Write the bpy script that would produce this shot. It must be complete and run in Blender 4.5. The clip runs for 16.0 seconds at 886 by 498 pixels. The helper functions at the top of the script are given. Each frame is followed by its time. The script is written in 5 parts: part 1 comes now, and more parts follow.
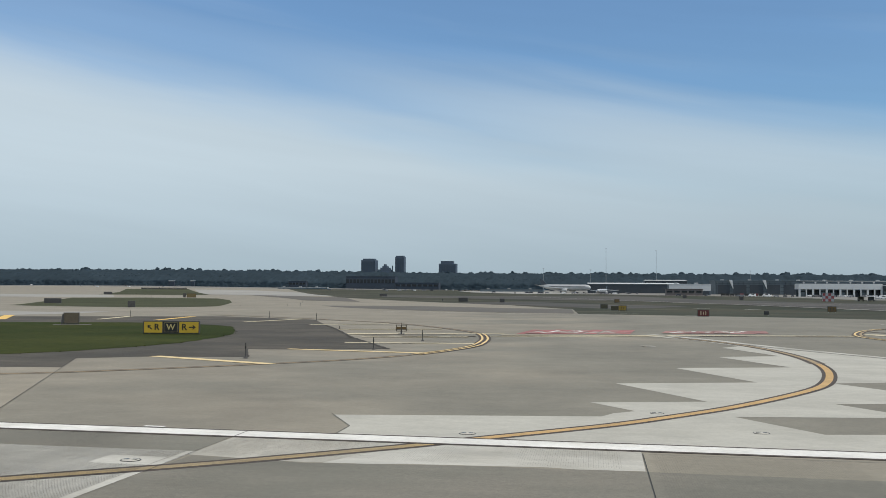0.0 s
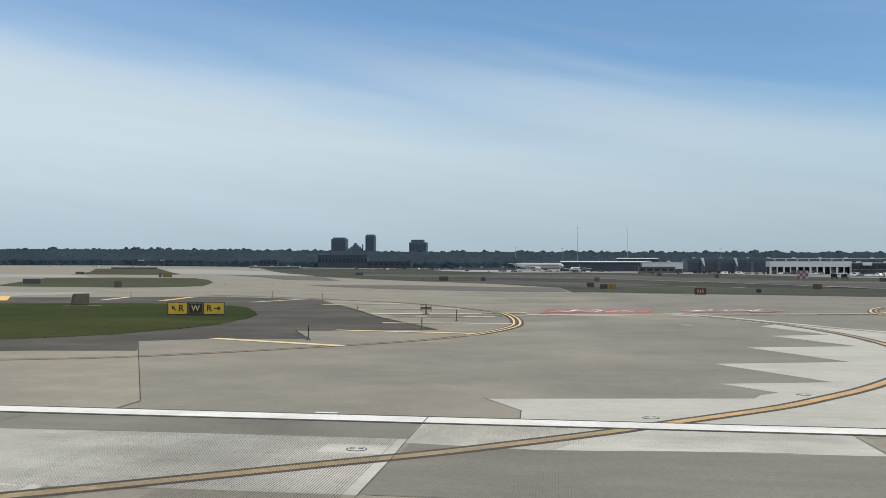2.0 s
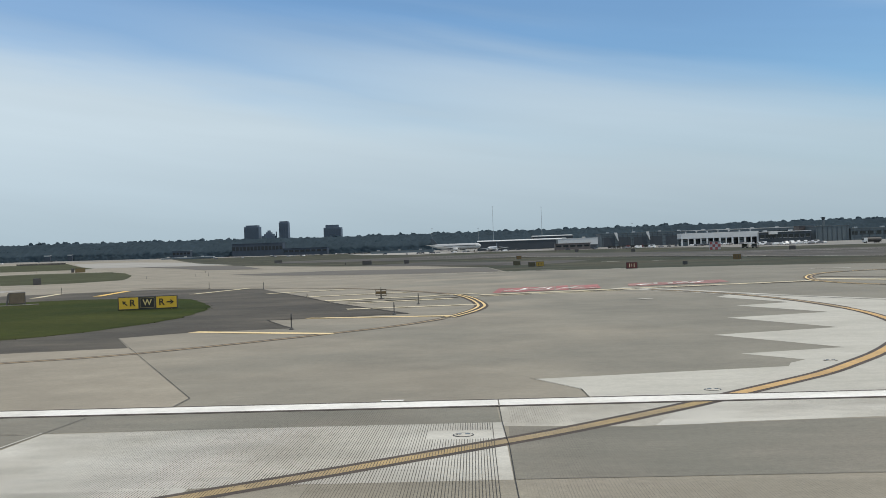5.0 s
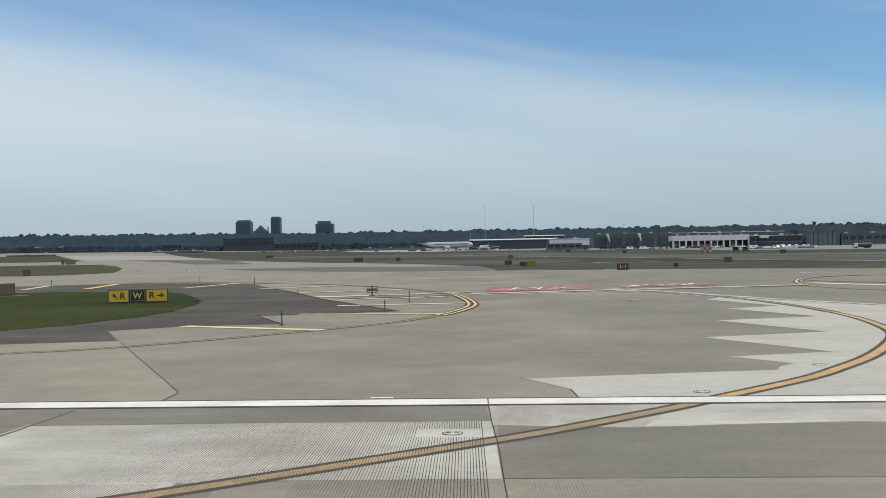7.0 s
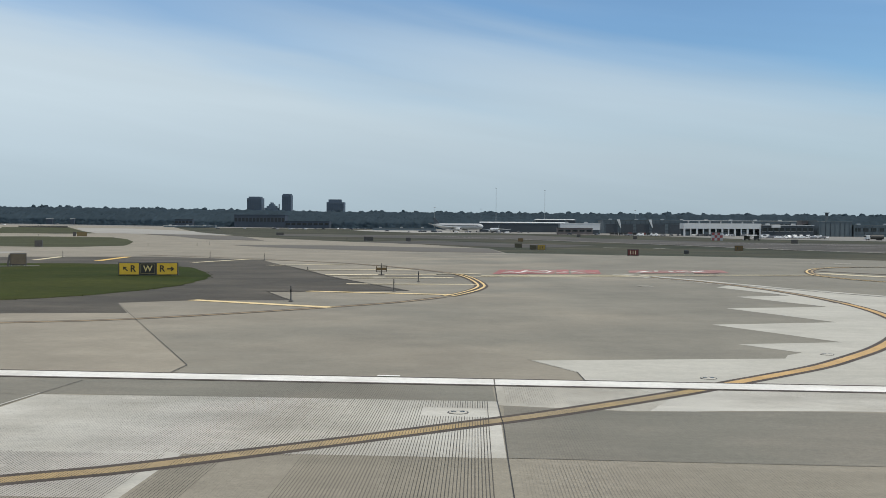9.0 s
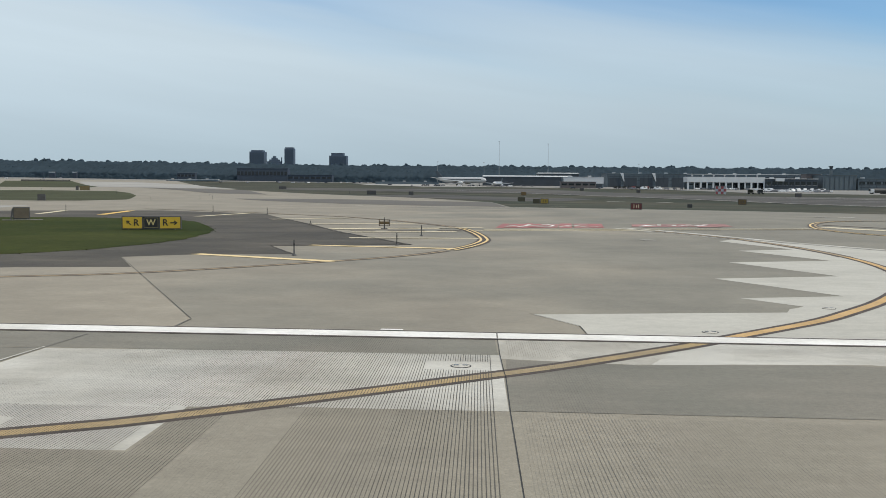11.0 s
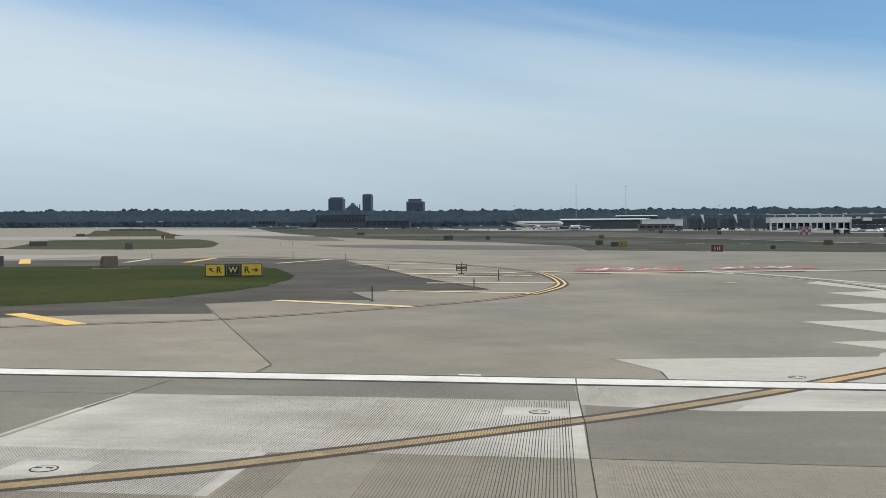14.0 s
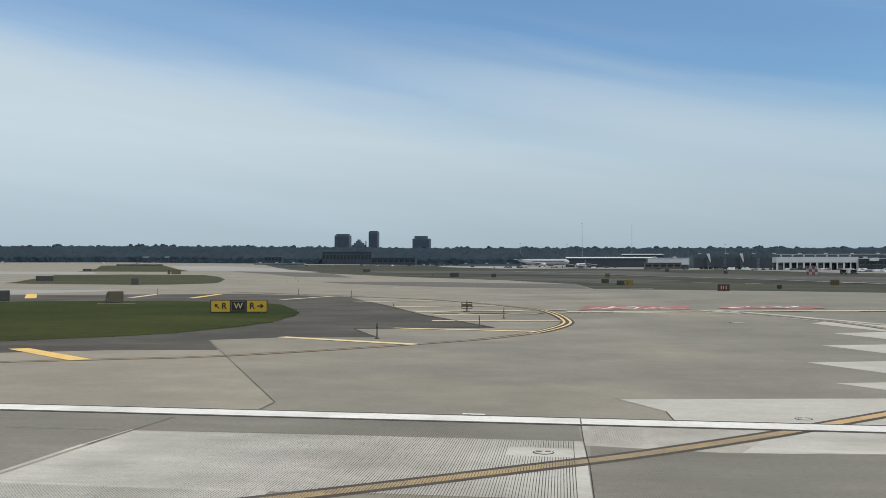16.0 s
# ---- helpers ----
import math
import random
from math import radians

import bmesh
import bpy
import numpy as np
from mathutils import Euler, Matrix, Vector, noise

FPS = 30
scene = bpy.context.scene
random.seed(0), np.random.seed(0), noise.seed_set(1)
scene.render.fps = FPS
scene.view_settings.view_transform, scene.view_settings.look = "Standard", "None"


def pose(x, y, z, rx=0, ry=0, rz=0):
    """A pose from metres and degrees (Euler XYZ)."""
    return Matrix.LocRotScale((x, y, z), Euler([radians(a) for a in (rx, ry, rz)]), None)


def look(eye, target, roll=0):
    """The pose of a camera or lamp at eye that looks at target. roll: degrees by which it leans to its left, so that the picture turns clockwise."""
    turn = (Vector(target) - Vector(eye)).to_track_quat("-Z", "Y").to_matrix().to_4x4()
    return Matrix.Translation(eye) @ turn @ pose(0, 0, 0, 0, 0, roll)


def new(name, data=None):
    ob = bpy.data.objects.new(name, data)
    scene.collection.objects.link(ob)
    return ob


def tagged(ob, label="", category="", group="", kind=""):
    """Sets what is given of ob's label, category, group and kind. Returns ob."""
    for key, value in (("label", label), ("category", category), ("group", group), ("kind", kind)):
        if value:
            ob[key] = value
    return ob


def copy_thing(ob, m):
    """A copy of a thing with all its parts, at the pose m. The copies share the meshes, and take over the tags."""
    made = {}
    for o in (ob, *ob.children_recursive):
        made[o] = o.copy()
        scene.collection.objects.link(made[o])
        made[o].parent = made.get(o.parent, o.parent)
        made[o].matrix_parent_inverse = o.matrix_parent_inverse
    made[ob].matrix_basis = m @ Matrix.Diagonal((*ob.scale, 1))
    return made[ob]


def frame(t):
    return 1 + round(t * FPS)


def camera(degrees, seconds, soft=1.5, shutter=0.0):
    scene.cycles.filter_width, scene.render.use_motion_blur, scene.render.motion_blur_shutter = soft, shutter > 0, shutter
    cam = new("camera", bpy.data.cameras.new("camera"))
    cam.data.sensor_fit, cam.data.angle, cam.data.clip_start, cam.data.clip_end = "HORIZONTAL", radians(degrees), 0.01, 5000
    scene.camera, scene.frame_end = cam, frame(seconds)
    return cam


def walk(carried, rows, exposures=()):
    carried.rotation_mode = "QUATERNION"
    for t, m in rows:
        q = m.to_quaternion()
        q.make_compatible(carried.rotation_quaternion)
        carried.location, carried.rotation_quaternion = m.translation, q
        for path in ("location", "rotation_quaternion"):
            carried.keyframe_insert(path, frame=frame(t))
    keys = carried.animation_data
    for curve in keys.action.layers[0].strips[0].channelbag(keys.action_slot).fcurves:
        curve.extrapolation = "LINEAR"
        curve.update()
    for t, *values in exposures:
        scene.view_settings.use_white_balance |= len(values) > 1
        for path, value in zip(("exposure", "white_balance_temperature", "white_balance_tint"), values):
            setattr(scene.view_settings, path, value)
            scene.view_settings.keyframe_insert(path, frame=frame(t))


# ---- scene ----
cam = camera(48.35, 16.0, soft=0.7)
PATH = [
    (0.0, pose(7.933, 0.450, 2.885, 92.306, -0.283, 9.402)),
    (0.5, pose(6.680, 0.420, 2.923, 92.174, -0.316, 8.738)),
    (1.0, pose(5.462, 0.390, 2.912, 91.885, -0.260, 8.276)),
    (1.5, pose(4.327, 0.340, 2.935, 91.496, -0.183, 7.968)),
    (2.0, pose(3.268, 0.260, 2.951, 91.073, -0.091, 7.608)),
    (2.5, pose(2.293, 0.190, 2.983, 90.639, 0.252, 6.982)),
    (3.0, pose(1.490, 0.130, 2.986, 90.132, 0.660, 6.128)),
    (3.5, pose(0.883, 0.080, 3.019, 89.779, 1.012, 5.122)),
    (4.0, pose(0.448, 0.055, 3.034, 89.647, 1.330, 4.133)),
    (4.5, pose(0.171, 0.050, 3.034, 89.770, 1.662, 3.269)),
    (5.0, pose(0.060, 0.030, 3.029, 89.983, 2.068, 2.662)),
    (7.5, pose(0.050, 0.030, 3.030, 89.843, 0.778, 2.307)),
    (8.0, pose(0.050, 0.030, 3.022, 89.790, 0.438, 2.585)),
    (8.5, pose(0.050, 0.030, 3.001, 89.416, -0.024, 2.734)),
    (9.0, pose(0.050, 0.030, 2.995, 88.784, -0.377, 2.783)),
    (11.5, pose(0.050, 0.030, 3.009, 85.501, -0.377, 3.078)),
    (12.0, pose(0.031, 0.030, 2.999, 85.138, -0.129, 4.528)),
    (12.5, pose(0.011, 0.030, 2.991, 85.253, 0.173, 6.001)),
    (13.0, pose(0.011, 0.030, 2.984, 86.099, 0.440, 6.956)),
    (13.5, pose(0.022, 0.030, 3.004, 87.341, 0.476, 7.375)),
    (14.0, pose(0.060, 0.030, 3.017, 88.688, 0.409, 7.403)),
    (14.5, pose(0.075, 0.030, 3.012, 89.714, 0.138, 7.400)),
    (15.0, pose(0.074, 0.030, 3.011, 90.284, -0.140, 7.360)),
    (15.5, pose(0.076, 0.030, 3.021, 90.575, -0.158, 7.513)),
    (16.0, pose(0.083, 0.030, 3.036, 90.853, 0.023, 7.746)),
]
walk(cam, PATH, exposures=((0.0, -0.03), (1.5, 0.04), (3.0, 0.13), (3.6, 0.06), (5.0, 0.06), (9.0, 0.04), (11.5, 0.13), (12.5, 0.27), (13.5, 0.25), (14.0, 0.10), (14.5, 0.05), (16.0, 0.0)))

# ---- light: high sun from the right, thin cirrus over a blue sky ----
SUN_EL, SUN_AZ = radians(56), radians(104)      # azimuth clockwise from +y
world = bpy.data.worlds.new("sky")
scene.world = world
world.use_nodes = True
wn, wl = world.node_tree.nodes, world.node_tree.links
wn.clear()


def wmath(op, a, b=None, clamp=False):
    n = wn.new("ShaderNodeMath")
    n.operation, n.use_clamp = op, clamp
    for i, v in enumerate((a, b)):
        if v is None:
            continue
        if isinstance(v, (int, float)):
            n.inputs[i].default_value = v
        else:
            wl.new(v, n.inputs[i])
    return n.outputs[0]


sky = wn.new("ShaderNodeTexSky")
sky.sky_type, sky.sun_disc = "NISHITA", False
sky.sun_elevation, sky.sun_rotation = SUN_EL, SUN_AZ
sky.air_density, sky.dust_density, sky.ozone_density = 1.0, 0.6, 1.6
coord = wn.new("ShaderNodeTexCoord")
sep = wn.new("ShaderNodeSeparateXYZ")
wl.new(coord.outputs["Generated"], sep.inputs[0])
elev = wmath("MULTIPLY", wmath("ARCSINE", sep.outputs[2]), 57.2958)
azim = wmath("MULTIPLY", wmath("ARCTAN2", sep.outputs[0], sep.outputs[1]), 57.2958)


def streaks(lean, along, across, detail):
    """Long soft streaks that lean across the sky."""
    at = wn.new("ShaderNodeCombineXYZ")
    slant = wmath("ADD", elev, wmath("MULTIPLY", azim, lean))
    wl.new(wmath("MULTIPLY", azim, along), at.inputs[0])
    wl.new(wmath("MULTIPLY", slant, across), at.inputs[1])
    t = wn.new("ShaderNodeTexNoise")
    t.inputs["Scale"].default_value, t.inputs["Detail"].default_value = 1.0, detail
    t.inputs["Roughness"].default_value, t.inputs["Distortion"].default_value = 0.5, 0.3
    wl.new(at.outputs[0], t.inputs["Vector"])
    return slant, wmath("SUBTRACT", t.outputs["Fac"], 0.5)


def band(value, a, b, low, high):
    r = wn.new("ShaderNodeMapRange")
    r.interpolation_type = "SMOOTHSTEP"
    for i, v in enumerate((a, b, low, high)):
        r.inputs[i + 1].default_value = v
    wl.new(value, r.inputs[0])
    return r.outputs[0]


# a broad veil low in the sky, thinning upward, and a thinner sheet of cirrus above it
slant_low, wisps_low = streaks(0.15, 0.035, 0.30, 4.0)
slant_high, wisps_high = streaks(0.19, 0.030, 0.35, 4.0)
low_veil = band(wmath("ADD", slant_low, wmath("MULTIPLY", wisps_low, 5.0)), 11.6, 4.6, 0.0, 0.97)
high_edge = wmath("ADD", slant_high, wmath("MULTIPLY", wisps_high, 3.5))
sheet = wmath("MULTIPLY", band(high_edge, 13.2, 8.8, 0.0, 0.80), band(azim, -24.0, 6.0, 0.22, 1.0))
wisp = wmath("ADD", band(wisps_high, 0.02, 0.30, 0.0, 0.22), 0.05)
cirrus = wmath("MAXIMUM", wmath("MAXIMUM", low_veil, sheet), wisp)
tone = wn.new("ShaderNodeValToRGB")
ramp = tone.color_ramp
ramp.elements[0].position, ramp.elements[0].color = 0.0, (0.360, 0.462, 0.532, 1)
ramp.elements[1].position, ramp.elements[1].color = 1.0, (0.64, 0.66, 0.665, 1)
for at, colour in ((0.11, (0.445, 0.545, 0.615, 1)), (0.25, (0.535, 0.635, 0.700, 1)), (0.5, (0.545, 0.640, 0.715, 1))):
    e = ramp.elements.new(at)
    e.color = colour
wl.new(wmath("DIVIDE", elev, 28.0, clamp=True), tone.inputs[0])
blue = wn.new("ShaderNodeMix")
blue.data_type, blue.blend_type = "RGBA", "MULTIPLY"
blue.inputs["Factor"].default_value = 1.0
wl.new(sky.outputs[0], blue.inputs["A"])
blue.inputs["B"].default_value = (0.076, 0.102, 0.120, 1)
mix = wn.new("ShaderNodeMix")
mix.data_type = "RGBA"
high = wn.new("ShaderNodeMapRange")
high.interpolation_type = "SMOOTHSTEP"
for i, v in enumerate((20.0, 45.0, 0.0, 0.75)):
    high.inputs[i + 1].default_value = v
wl.new(elev, high.inputs[0])
wl.new(wmath("MAXIMUM", cirrus, high.outputs[0]), mix.inputs["Factor"])
wl.new(blue.outputs["Result"], mix.inputs["A"])
wl.new(tone.outputs[0], mix.inputs["B"])
bg = wn.new("ShaderNodeBackground")
bg.inputs["Strength"].default_value = 1.0
thick = wn.new("ShaderNodeVectorMath")
thick.operation = "SCALE"
wl.new(mix.outputs["Result"], thick.inputs[0])
fine_slant, fine_wisps = streaks(0.13, 0.06, 0.75, 5.0)
away = band(azim, -34.0, 16.0, 1.06, 0.97)       # the sky is a little paler away from the sun
wl.new(wmath("ADD", away, wmath("ADD", wmath("MULTIPLY", wisps_low, 0.10), wmath("MULTIPLY", fine_wisps, 0.10))), thick.inputs["Scale"])
wl.new(thick.outputs[0], bg.inputs["Color"])
wout = wn.new("ShaderNodeOutputWorld")
wl.new(bg.outputs[0], wout.inputs["Surface"])

sun = new("sun", bpy.data.lights.new("sun", "SUN"))
sun.data.energy, sun.data.angle, sun.data.color = 2.65, radians(0.6), (1.0, 0.93, 0.81)
to_sun = Vector((math.sin(SUN_AZ) * math.cos(SUN_EL), math.cos(SUN_AZ) * math.cos(SUN_EL), math.sin(SUN_EL)))
sun.matrix_world = look(to_sun * 100, (0, 0, 0))

# ---- materials ----


def material(name, base, rough=0.8, metal=0.0, grain=(), bump=None, island=0.0, spec=0.5, tint=None):
    """grain: rows of (scale, amount, stretch) that vary the base colour; bump: (scale, strength)."""
    m = bpy.data.materials.new(name)
    m.use_nodes = True
    n, l = m.node_tree.nodes, m.node_tree.links
    b = n["Principled BSDF"]
    b.inputs["Roughness"].default_value, b.inputs["Metallic"].default_value = rough, metal
    b.inputs["Specular IOR Level"].default_value = spec
    b.inputs["Base Color"].default_value = (*base, 1)
    if grain or bump or island:
        c = n.new("ShaderNodeTexCoord")
    value = None

    def combine(a, bsock):
        if a is None:
            return bsock
        k = n.new("ShaderNodeMath")
        k.operation = "MULTIPLY"
        l.new(a, k.inputs[0])
        l.new(bsock, k.inputs[1])
        return k.outputs[0]

    for scale, amount, stretch in grain:
        mp = n.new("ShaderNodeMapping")
        mp.inputs["Scale"].default_value = (stretch[0], stretch[1], stretch[2])
        l.new(c.outputs["Object"], mp.inputs["Vector"])
        t = n.new("ShaderNodeTexNoise")
        t.inputs["Scale"].default_value, t.inputs["Detail"].default_value = scale, 4.0
        t.inputs["Roughness"].default_value = 0.6
        l.new(mp.outputs[0], t.inputs["Vector"])
        r = n.new("ShaderNodeMapRange")
        for i, v in enumerate((0.3, 0.7, 1 - amount, 1 + amount)):
            r.inputs[i + 1].default_value = v
        l.new(t.outputs["Fac"], r.inputs[0])
        value = combine(value, r.outputs[0])
    if island:
        g = n.new("ShaderNodeNewGeometry")
        r = n.new("ShaderNodeMapRange")
        r.inputs[3].default_value, r.inputs[4].default_value = 1 - island, 1 + island
        l.new(g.outputs["Random Per Island"], r.inputs[0])
        value = combine(value, r.outputs[0])
    if value is not None:
        mx = n.new("ShaderNodeMix")
        mx.data_type, mx.blend_type = "RGBA", "MULTIPLY"
        mx.inputs["Factor"].default_value = 1.0
        mx.inputs["A"].default_value = (*base, 1)
        cc = n.new("ShaderNodeCombineColor")
        for i in range(3):
            l.new(value, cc.inputs[i])
        l.new(cc.outputs[0], mx.inputs["B"])
        l.new(mx.outputs["Result"], b.inputs["Base Color"])
        if tint:        # (other base colour, scale): wide stains that drift to another hue
            t = n.new("ShaderNodeTexNoise")
            t.inputs["Scale"].default_value, t.inputs["Detail"].default_value = tint[1], 5.0
            l.new(c.outputs["Object"], t.inputs["Vector"])
            r = n.new("ShaderNodeMapRange")
            r.interpolation_type = "SMOOTHSTEP"
            r.inputs[1].default_value, r.inputs[2].default_value = 0.38, 0.64
            drift = t.outputs["Fac"]
            if len(tint) > 2:       # the hue also drifts along x, by that much a metre
                xyz, mul, add = n.new("ShaderNodeSeparateXYZ"), n.new("ShaderNodeMath"), n.new("ShaderNodeMath")
                mul.operation, mul.inputs[1].default_value = "MULTIPLY", tint[2]
                l.new(c.outputs["Object"], xyz.inputs[0])
                l.new(xyz.outputs[0], mul.inputs[0])
                l.new(mul.outputs[0], add.inputs[0])
                l.new(drift, add.inputs[1])
                drift = add.outputs[0]
            l.new(drift, r.inputs[0])
            tm = n.new("ShaderNodeMix")
            tm.data_type = "RGBA"
            tm.inputs["A"].default_value, tm.inputs["B"].default_value = (*base, 1), (*tint[0], 1)
            l.new(r.outputs[0], tm.inputs["Factor"])
            l.new(tm.outputs["Result"], mx.inputs["A"])
    if bump:
        t = n.new("ShaderNodeTexNoise")
        t.inputs["Scale"].default_value, t.inputs["Detail"].default_value = bump[0], 3.0
        l.new(c.outputs["Object"], t.inputs["Vector"])
        bp = n.new("ShaderNodeBump")
        bp.inputs["Strength"].default_value, bp.inputs["Distance"].default_value = bump[1], 0.02
        l.new(t.outputs["Fac"], bp.inputs["Height"])
        l.new(bp.outputs[0], b.inputs["Normal"])
    return m


ONE = (1, 1, 1)
CONCRETE = material("concrete", (0.203, 0.190, 0.152), 0.9, tint=((0.248, 0.223, 0.174), 0.07, -0.009), grain=((0.035, 0.10, ONE), (0.16, 0.12, (1, 0.7, 1)), (0.35, 0.07, (0.7, 1, 1)), (0.9, 0.07, ONE), (6, 0.07, ONE), (40, 0.10, ONE)), bump=(30, 0.25))
WARMCONCRETE = material("warm_pale_concrete", (0.292, 0.260, 0.202), 0.9, tint=((0.256, 0.229, 0.178), 0.12), grain=((0.16, 0.10, (1, 0.7, 1)), (0.35, 0.07, (0.7, 1, 1)), (0.9, 0.07, ONE), (6, 0.07, ONE), (40, 0.10, ONE)), bump=(30, 0.25))
RUNWAY = material("runway_concrete", (0.248, 0.226, 0.176), 0.9, tint=((0.276, 0.249, 0.195), 0.22), grain=((0.12, 0.09, (0.5, 2, 1)), (1.1, 0.08, (0.5, 1.6, 1)), (9, 0.09, ONE), (40, 0.13, ONE)), bump=(40, 0.3))
RUNWAYDARK = material("darker_runway_panel", (0.180, 0.172, 0.139), 0.9, tint=((0.206, 0.190, 0.153), 0.22), grain=((0.12, 0.09, (0.5, 2, 1)), (1.1, 0.08, (0.5, 1.6, 1)), (9, 0.09, ONE), (40, 0.13, ONE)), bump=(40, 0.3))
PALE = material("pale_new_concrete", (0.452, 0.438, 0.382), 0.85, tint=((0.410, 0.396, 0.343), 0.30), grain=((0.25, 0.07, (0.8, 1.4, 1)), (1.6, 0.06, (0.7, 1.2, 1)), (5, 0.05, ONE), (14, 0.06, ONE)), bump=(35, 0.2))
FADED = material("faded_white_paint", (0.500, 0.484, 0.427), 0.75, tint=((0.400, 0.381, 0.327), 0.35), grain=((0.35, 0.10, (0.5, 1.8, 1)), (2.5, 0.09, (0.6, 1.4, 1)), (22, 0.10, ONE)), bump=(40, 0.25))
SCUFFED = material("scuffed_concrete", (0.445, 0.425, 0.366), 0.85, tint=((0.36, 0.340, 0.288), 0.5), grain=((2.5, 0.10, (2, 0.5, 1)), (22, 0.10, ONE)), bump=(40, 0.25))
ASPHALT = material("asphalt", (0.056, 0.049, 0.037), 0.92, tint=((0.086, 0.075, 0.057), 0.10), grain=((0.12, 0.18, (1, 1.8, 1)), (0.35, 0.12, (0.4, 2, 1)), (1.0, 0.16, ONE), (25, 0.12, ONE)), bump=(60, 0.4))
DARKASPHALT = material("dark_asphalt", (0.118, 0.108, 0.091), 0.92, grain=((0.15, 0.12, (0.5, 1.5, 1)), (1.2, 0.10, ONE), (25, 0.10, ONE)), bump=(60, 0.4))
FARWAY = material("far_pavement", (0.052, 0.047, 0.039), 0.92, tint=((0.082, 0.074, 0.060), 0.014), grain=((0.012, 0.15, (1, 2, 1)), (0.2, 0.08, ONE)))
FARPALE = material("far_pale_concrete", (0.31, 0.298, 0.268), 0.9, grain=((0.01, 0.15, (1, 2, 1)), (0.2, 0.08, ONE)))
FARAPRON = material("far_apron_concrete", (0.205, 0.197, 0.176), 0.9, grain=((0.01, 0.15, (1, 2, 1)), (0.2, 0.08, ONE)))
GRASS = material("mown_grass", (0.0275, 0.0390, 0.0075), 0.95, tint=((0.046, 0.053, 0.012), 0.06), grain=((0.07, 0.22, (0.4, 1.5, 1)), (1.5, 0.22, ONE), (14, 0.30, ONE)), bump=(18, 1.0), spec=0.1)
DRYGRASS = material("dry_grass", (0.051, 0.057, 0.041), 0.95, tint=((0.080, 0.075, 0.055), 0.022), grain=((0.012, 0.25, (1, 3, 1)), (0.12, 0.18, ONE), (2, 0.2, ONE)), spec=0.1)
OLIVEGRASS = material("olive_grass", (0.062, 0.066, 0.036), 0.95, grain=((0.012, 0.25, (1, 3, 1)), (0.12, 0.18, ONE), (2, 0.2, ONE)), spec=0.1)
DIMYELLOW = material("scuffed_yellow_paint", (0.305, 0.238, 0.134), 0.75, tint=((0.42, 0.300, 0.130), 0.25), grain=((0.8, 0.14, ONE), (8, 0.16, ONE), (40, 0.10, ONE)), bump=(50, 0.2))
YELLOW = material("yellow_paint", (0.52, 0.335, 0.135), 0.7, grain=((0.8, 0.14, ONE), (8, 0.14, ONE), (40, 0.10, ONE)), bump=(50, 0.2))
BARYELLOW = material("bright_yellow_paint", (0.78, 0.51, 0.135), 0.7, grain=((0.8, 0.10, ONE), (8, 0.10, ONE)))
CREAM = material("faded_yellow_paint", (0.62, 0.545, 0.37), 0.75, grain=((0.6, 0.15, ONE), (7, 0.12, ONE)))
BARPALE = material("pale_yellow_paint", (0.74, 0.575, 0.30), 0.7, grain=((0.8, 0.10, ONE), (8, 0.10, ONE)))
LINEYELLOW = material("pale_line_yellow", (0.72, 0.53, 0.24), 0.7, grain=((0.8, 0.12, ONE), (8, 0.10, ONE)))
CREAM2 = material("ghost_of_yellow_paint", (0.35, 0.265, 0.155), 0.8, grain=((0.6, 0.15, ONE), (7, 0.12, ONE)))
WHITE = material("white_paint", (0.80, 0.785, 0.73), 0.65, tint=((0.66, 0.64, 0.58), 0.5), grain=((0.7, 0.09, (0.4, 1, 1)), (7, 0.10, ONE), (45, 0.06, ONE)), bump=(45, 0.2))
BLACKPAINT = material("black_paint", (0.070, 0.053, 0.041), 0.8, grain=((1.5, 0.25, ONE), (12, 0.2, ONE)))
BROWNLINE = material("worn_dark_line", (0.095, 0.075, 0.055), 0.8, grain=((0.5, 0.2, ONE), (6, 0.2, ONE)))
REDPAINT = material("red_paint", (0.34, 0.135, 0.125), 0.8, grain=((0.35, 0.30, ONE), (1.3, 0.30, (0.6, 1.4, 1)), (6, 0.2, ONE)))
REDWORN = material("almost_worn_red_paint", (0.31, 0.165, 0.145), 0.8, grain=((0.35, 0.30, ONE), (1.3, 0.30, (0.6, 1.4, 1)), (6, 0.2, ONE)))
HUTRED = material("hut_red", (0.31, 0.085, 0.085), 0.6, grain=((1, 0.08, ONE),))
DIRT = material("dark_dirt", (0.050, 0.043, 0.034), 0.95, grain=((2, 0.35, ONE), (12, 0.3, ONE)))
JOINT = material("joint_sealant", (0.030, 0.028, 0.025), 0.8, grain=((3, 0.3, ONE),))
SEAM = material("worn_seam", (0.15, 0.14, 0.12), 0.9, grain=((1.2, 0.3, ONE),))
GROOVE = material("groove_recess", (0.082, 0.075, 0.063), 0.95, grain=((0.9, 0.35, ONE), (7, 0.25, ONE)))
GROOVEFINE = material("shallow_groove", (0.135, 0.125, 0.105), 0.95, grain=((0.9, 0.2, ONE), (7, 0.2, ONE)))
SIGNYELLOW = material("sign_yellow", (0.52, 0.345, 0.028), 0.45, grain=((3, 0.06, ONE),))
SIGNBLACK = material("sign_black", (0.016, 0.015, 0.013), 0.5, grain=((4, 0.2, ONE),))
SIGNRED = material("sign_red", (0.095, 0.020, 0.018), 0.5, grain=((3, 0.08, ONE),))
SIGNORANGE = material("sign_orange", (0.140, 0.090, 0.034), 0.5, grain=((3, 0.08, ONE),))
SIGNBACK = material("weathered_sign_metal", (0.098, 0.078, 0.050), 0.6, grain=((2, 0.15, ONE), (12, 0.1, ONE)))
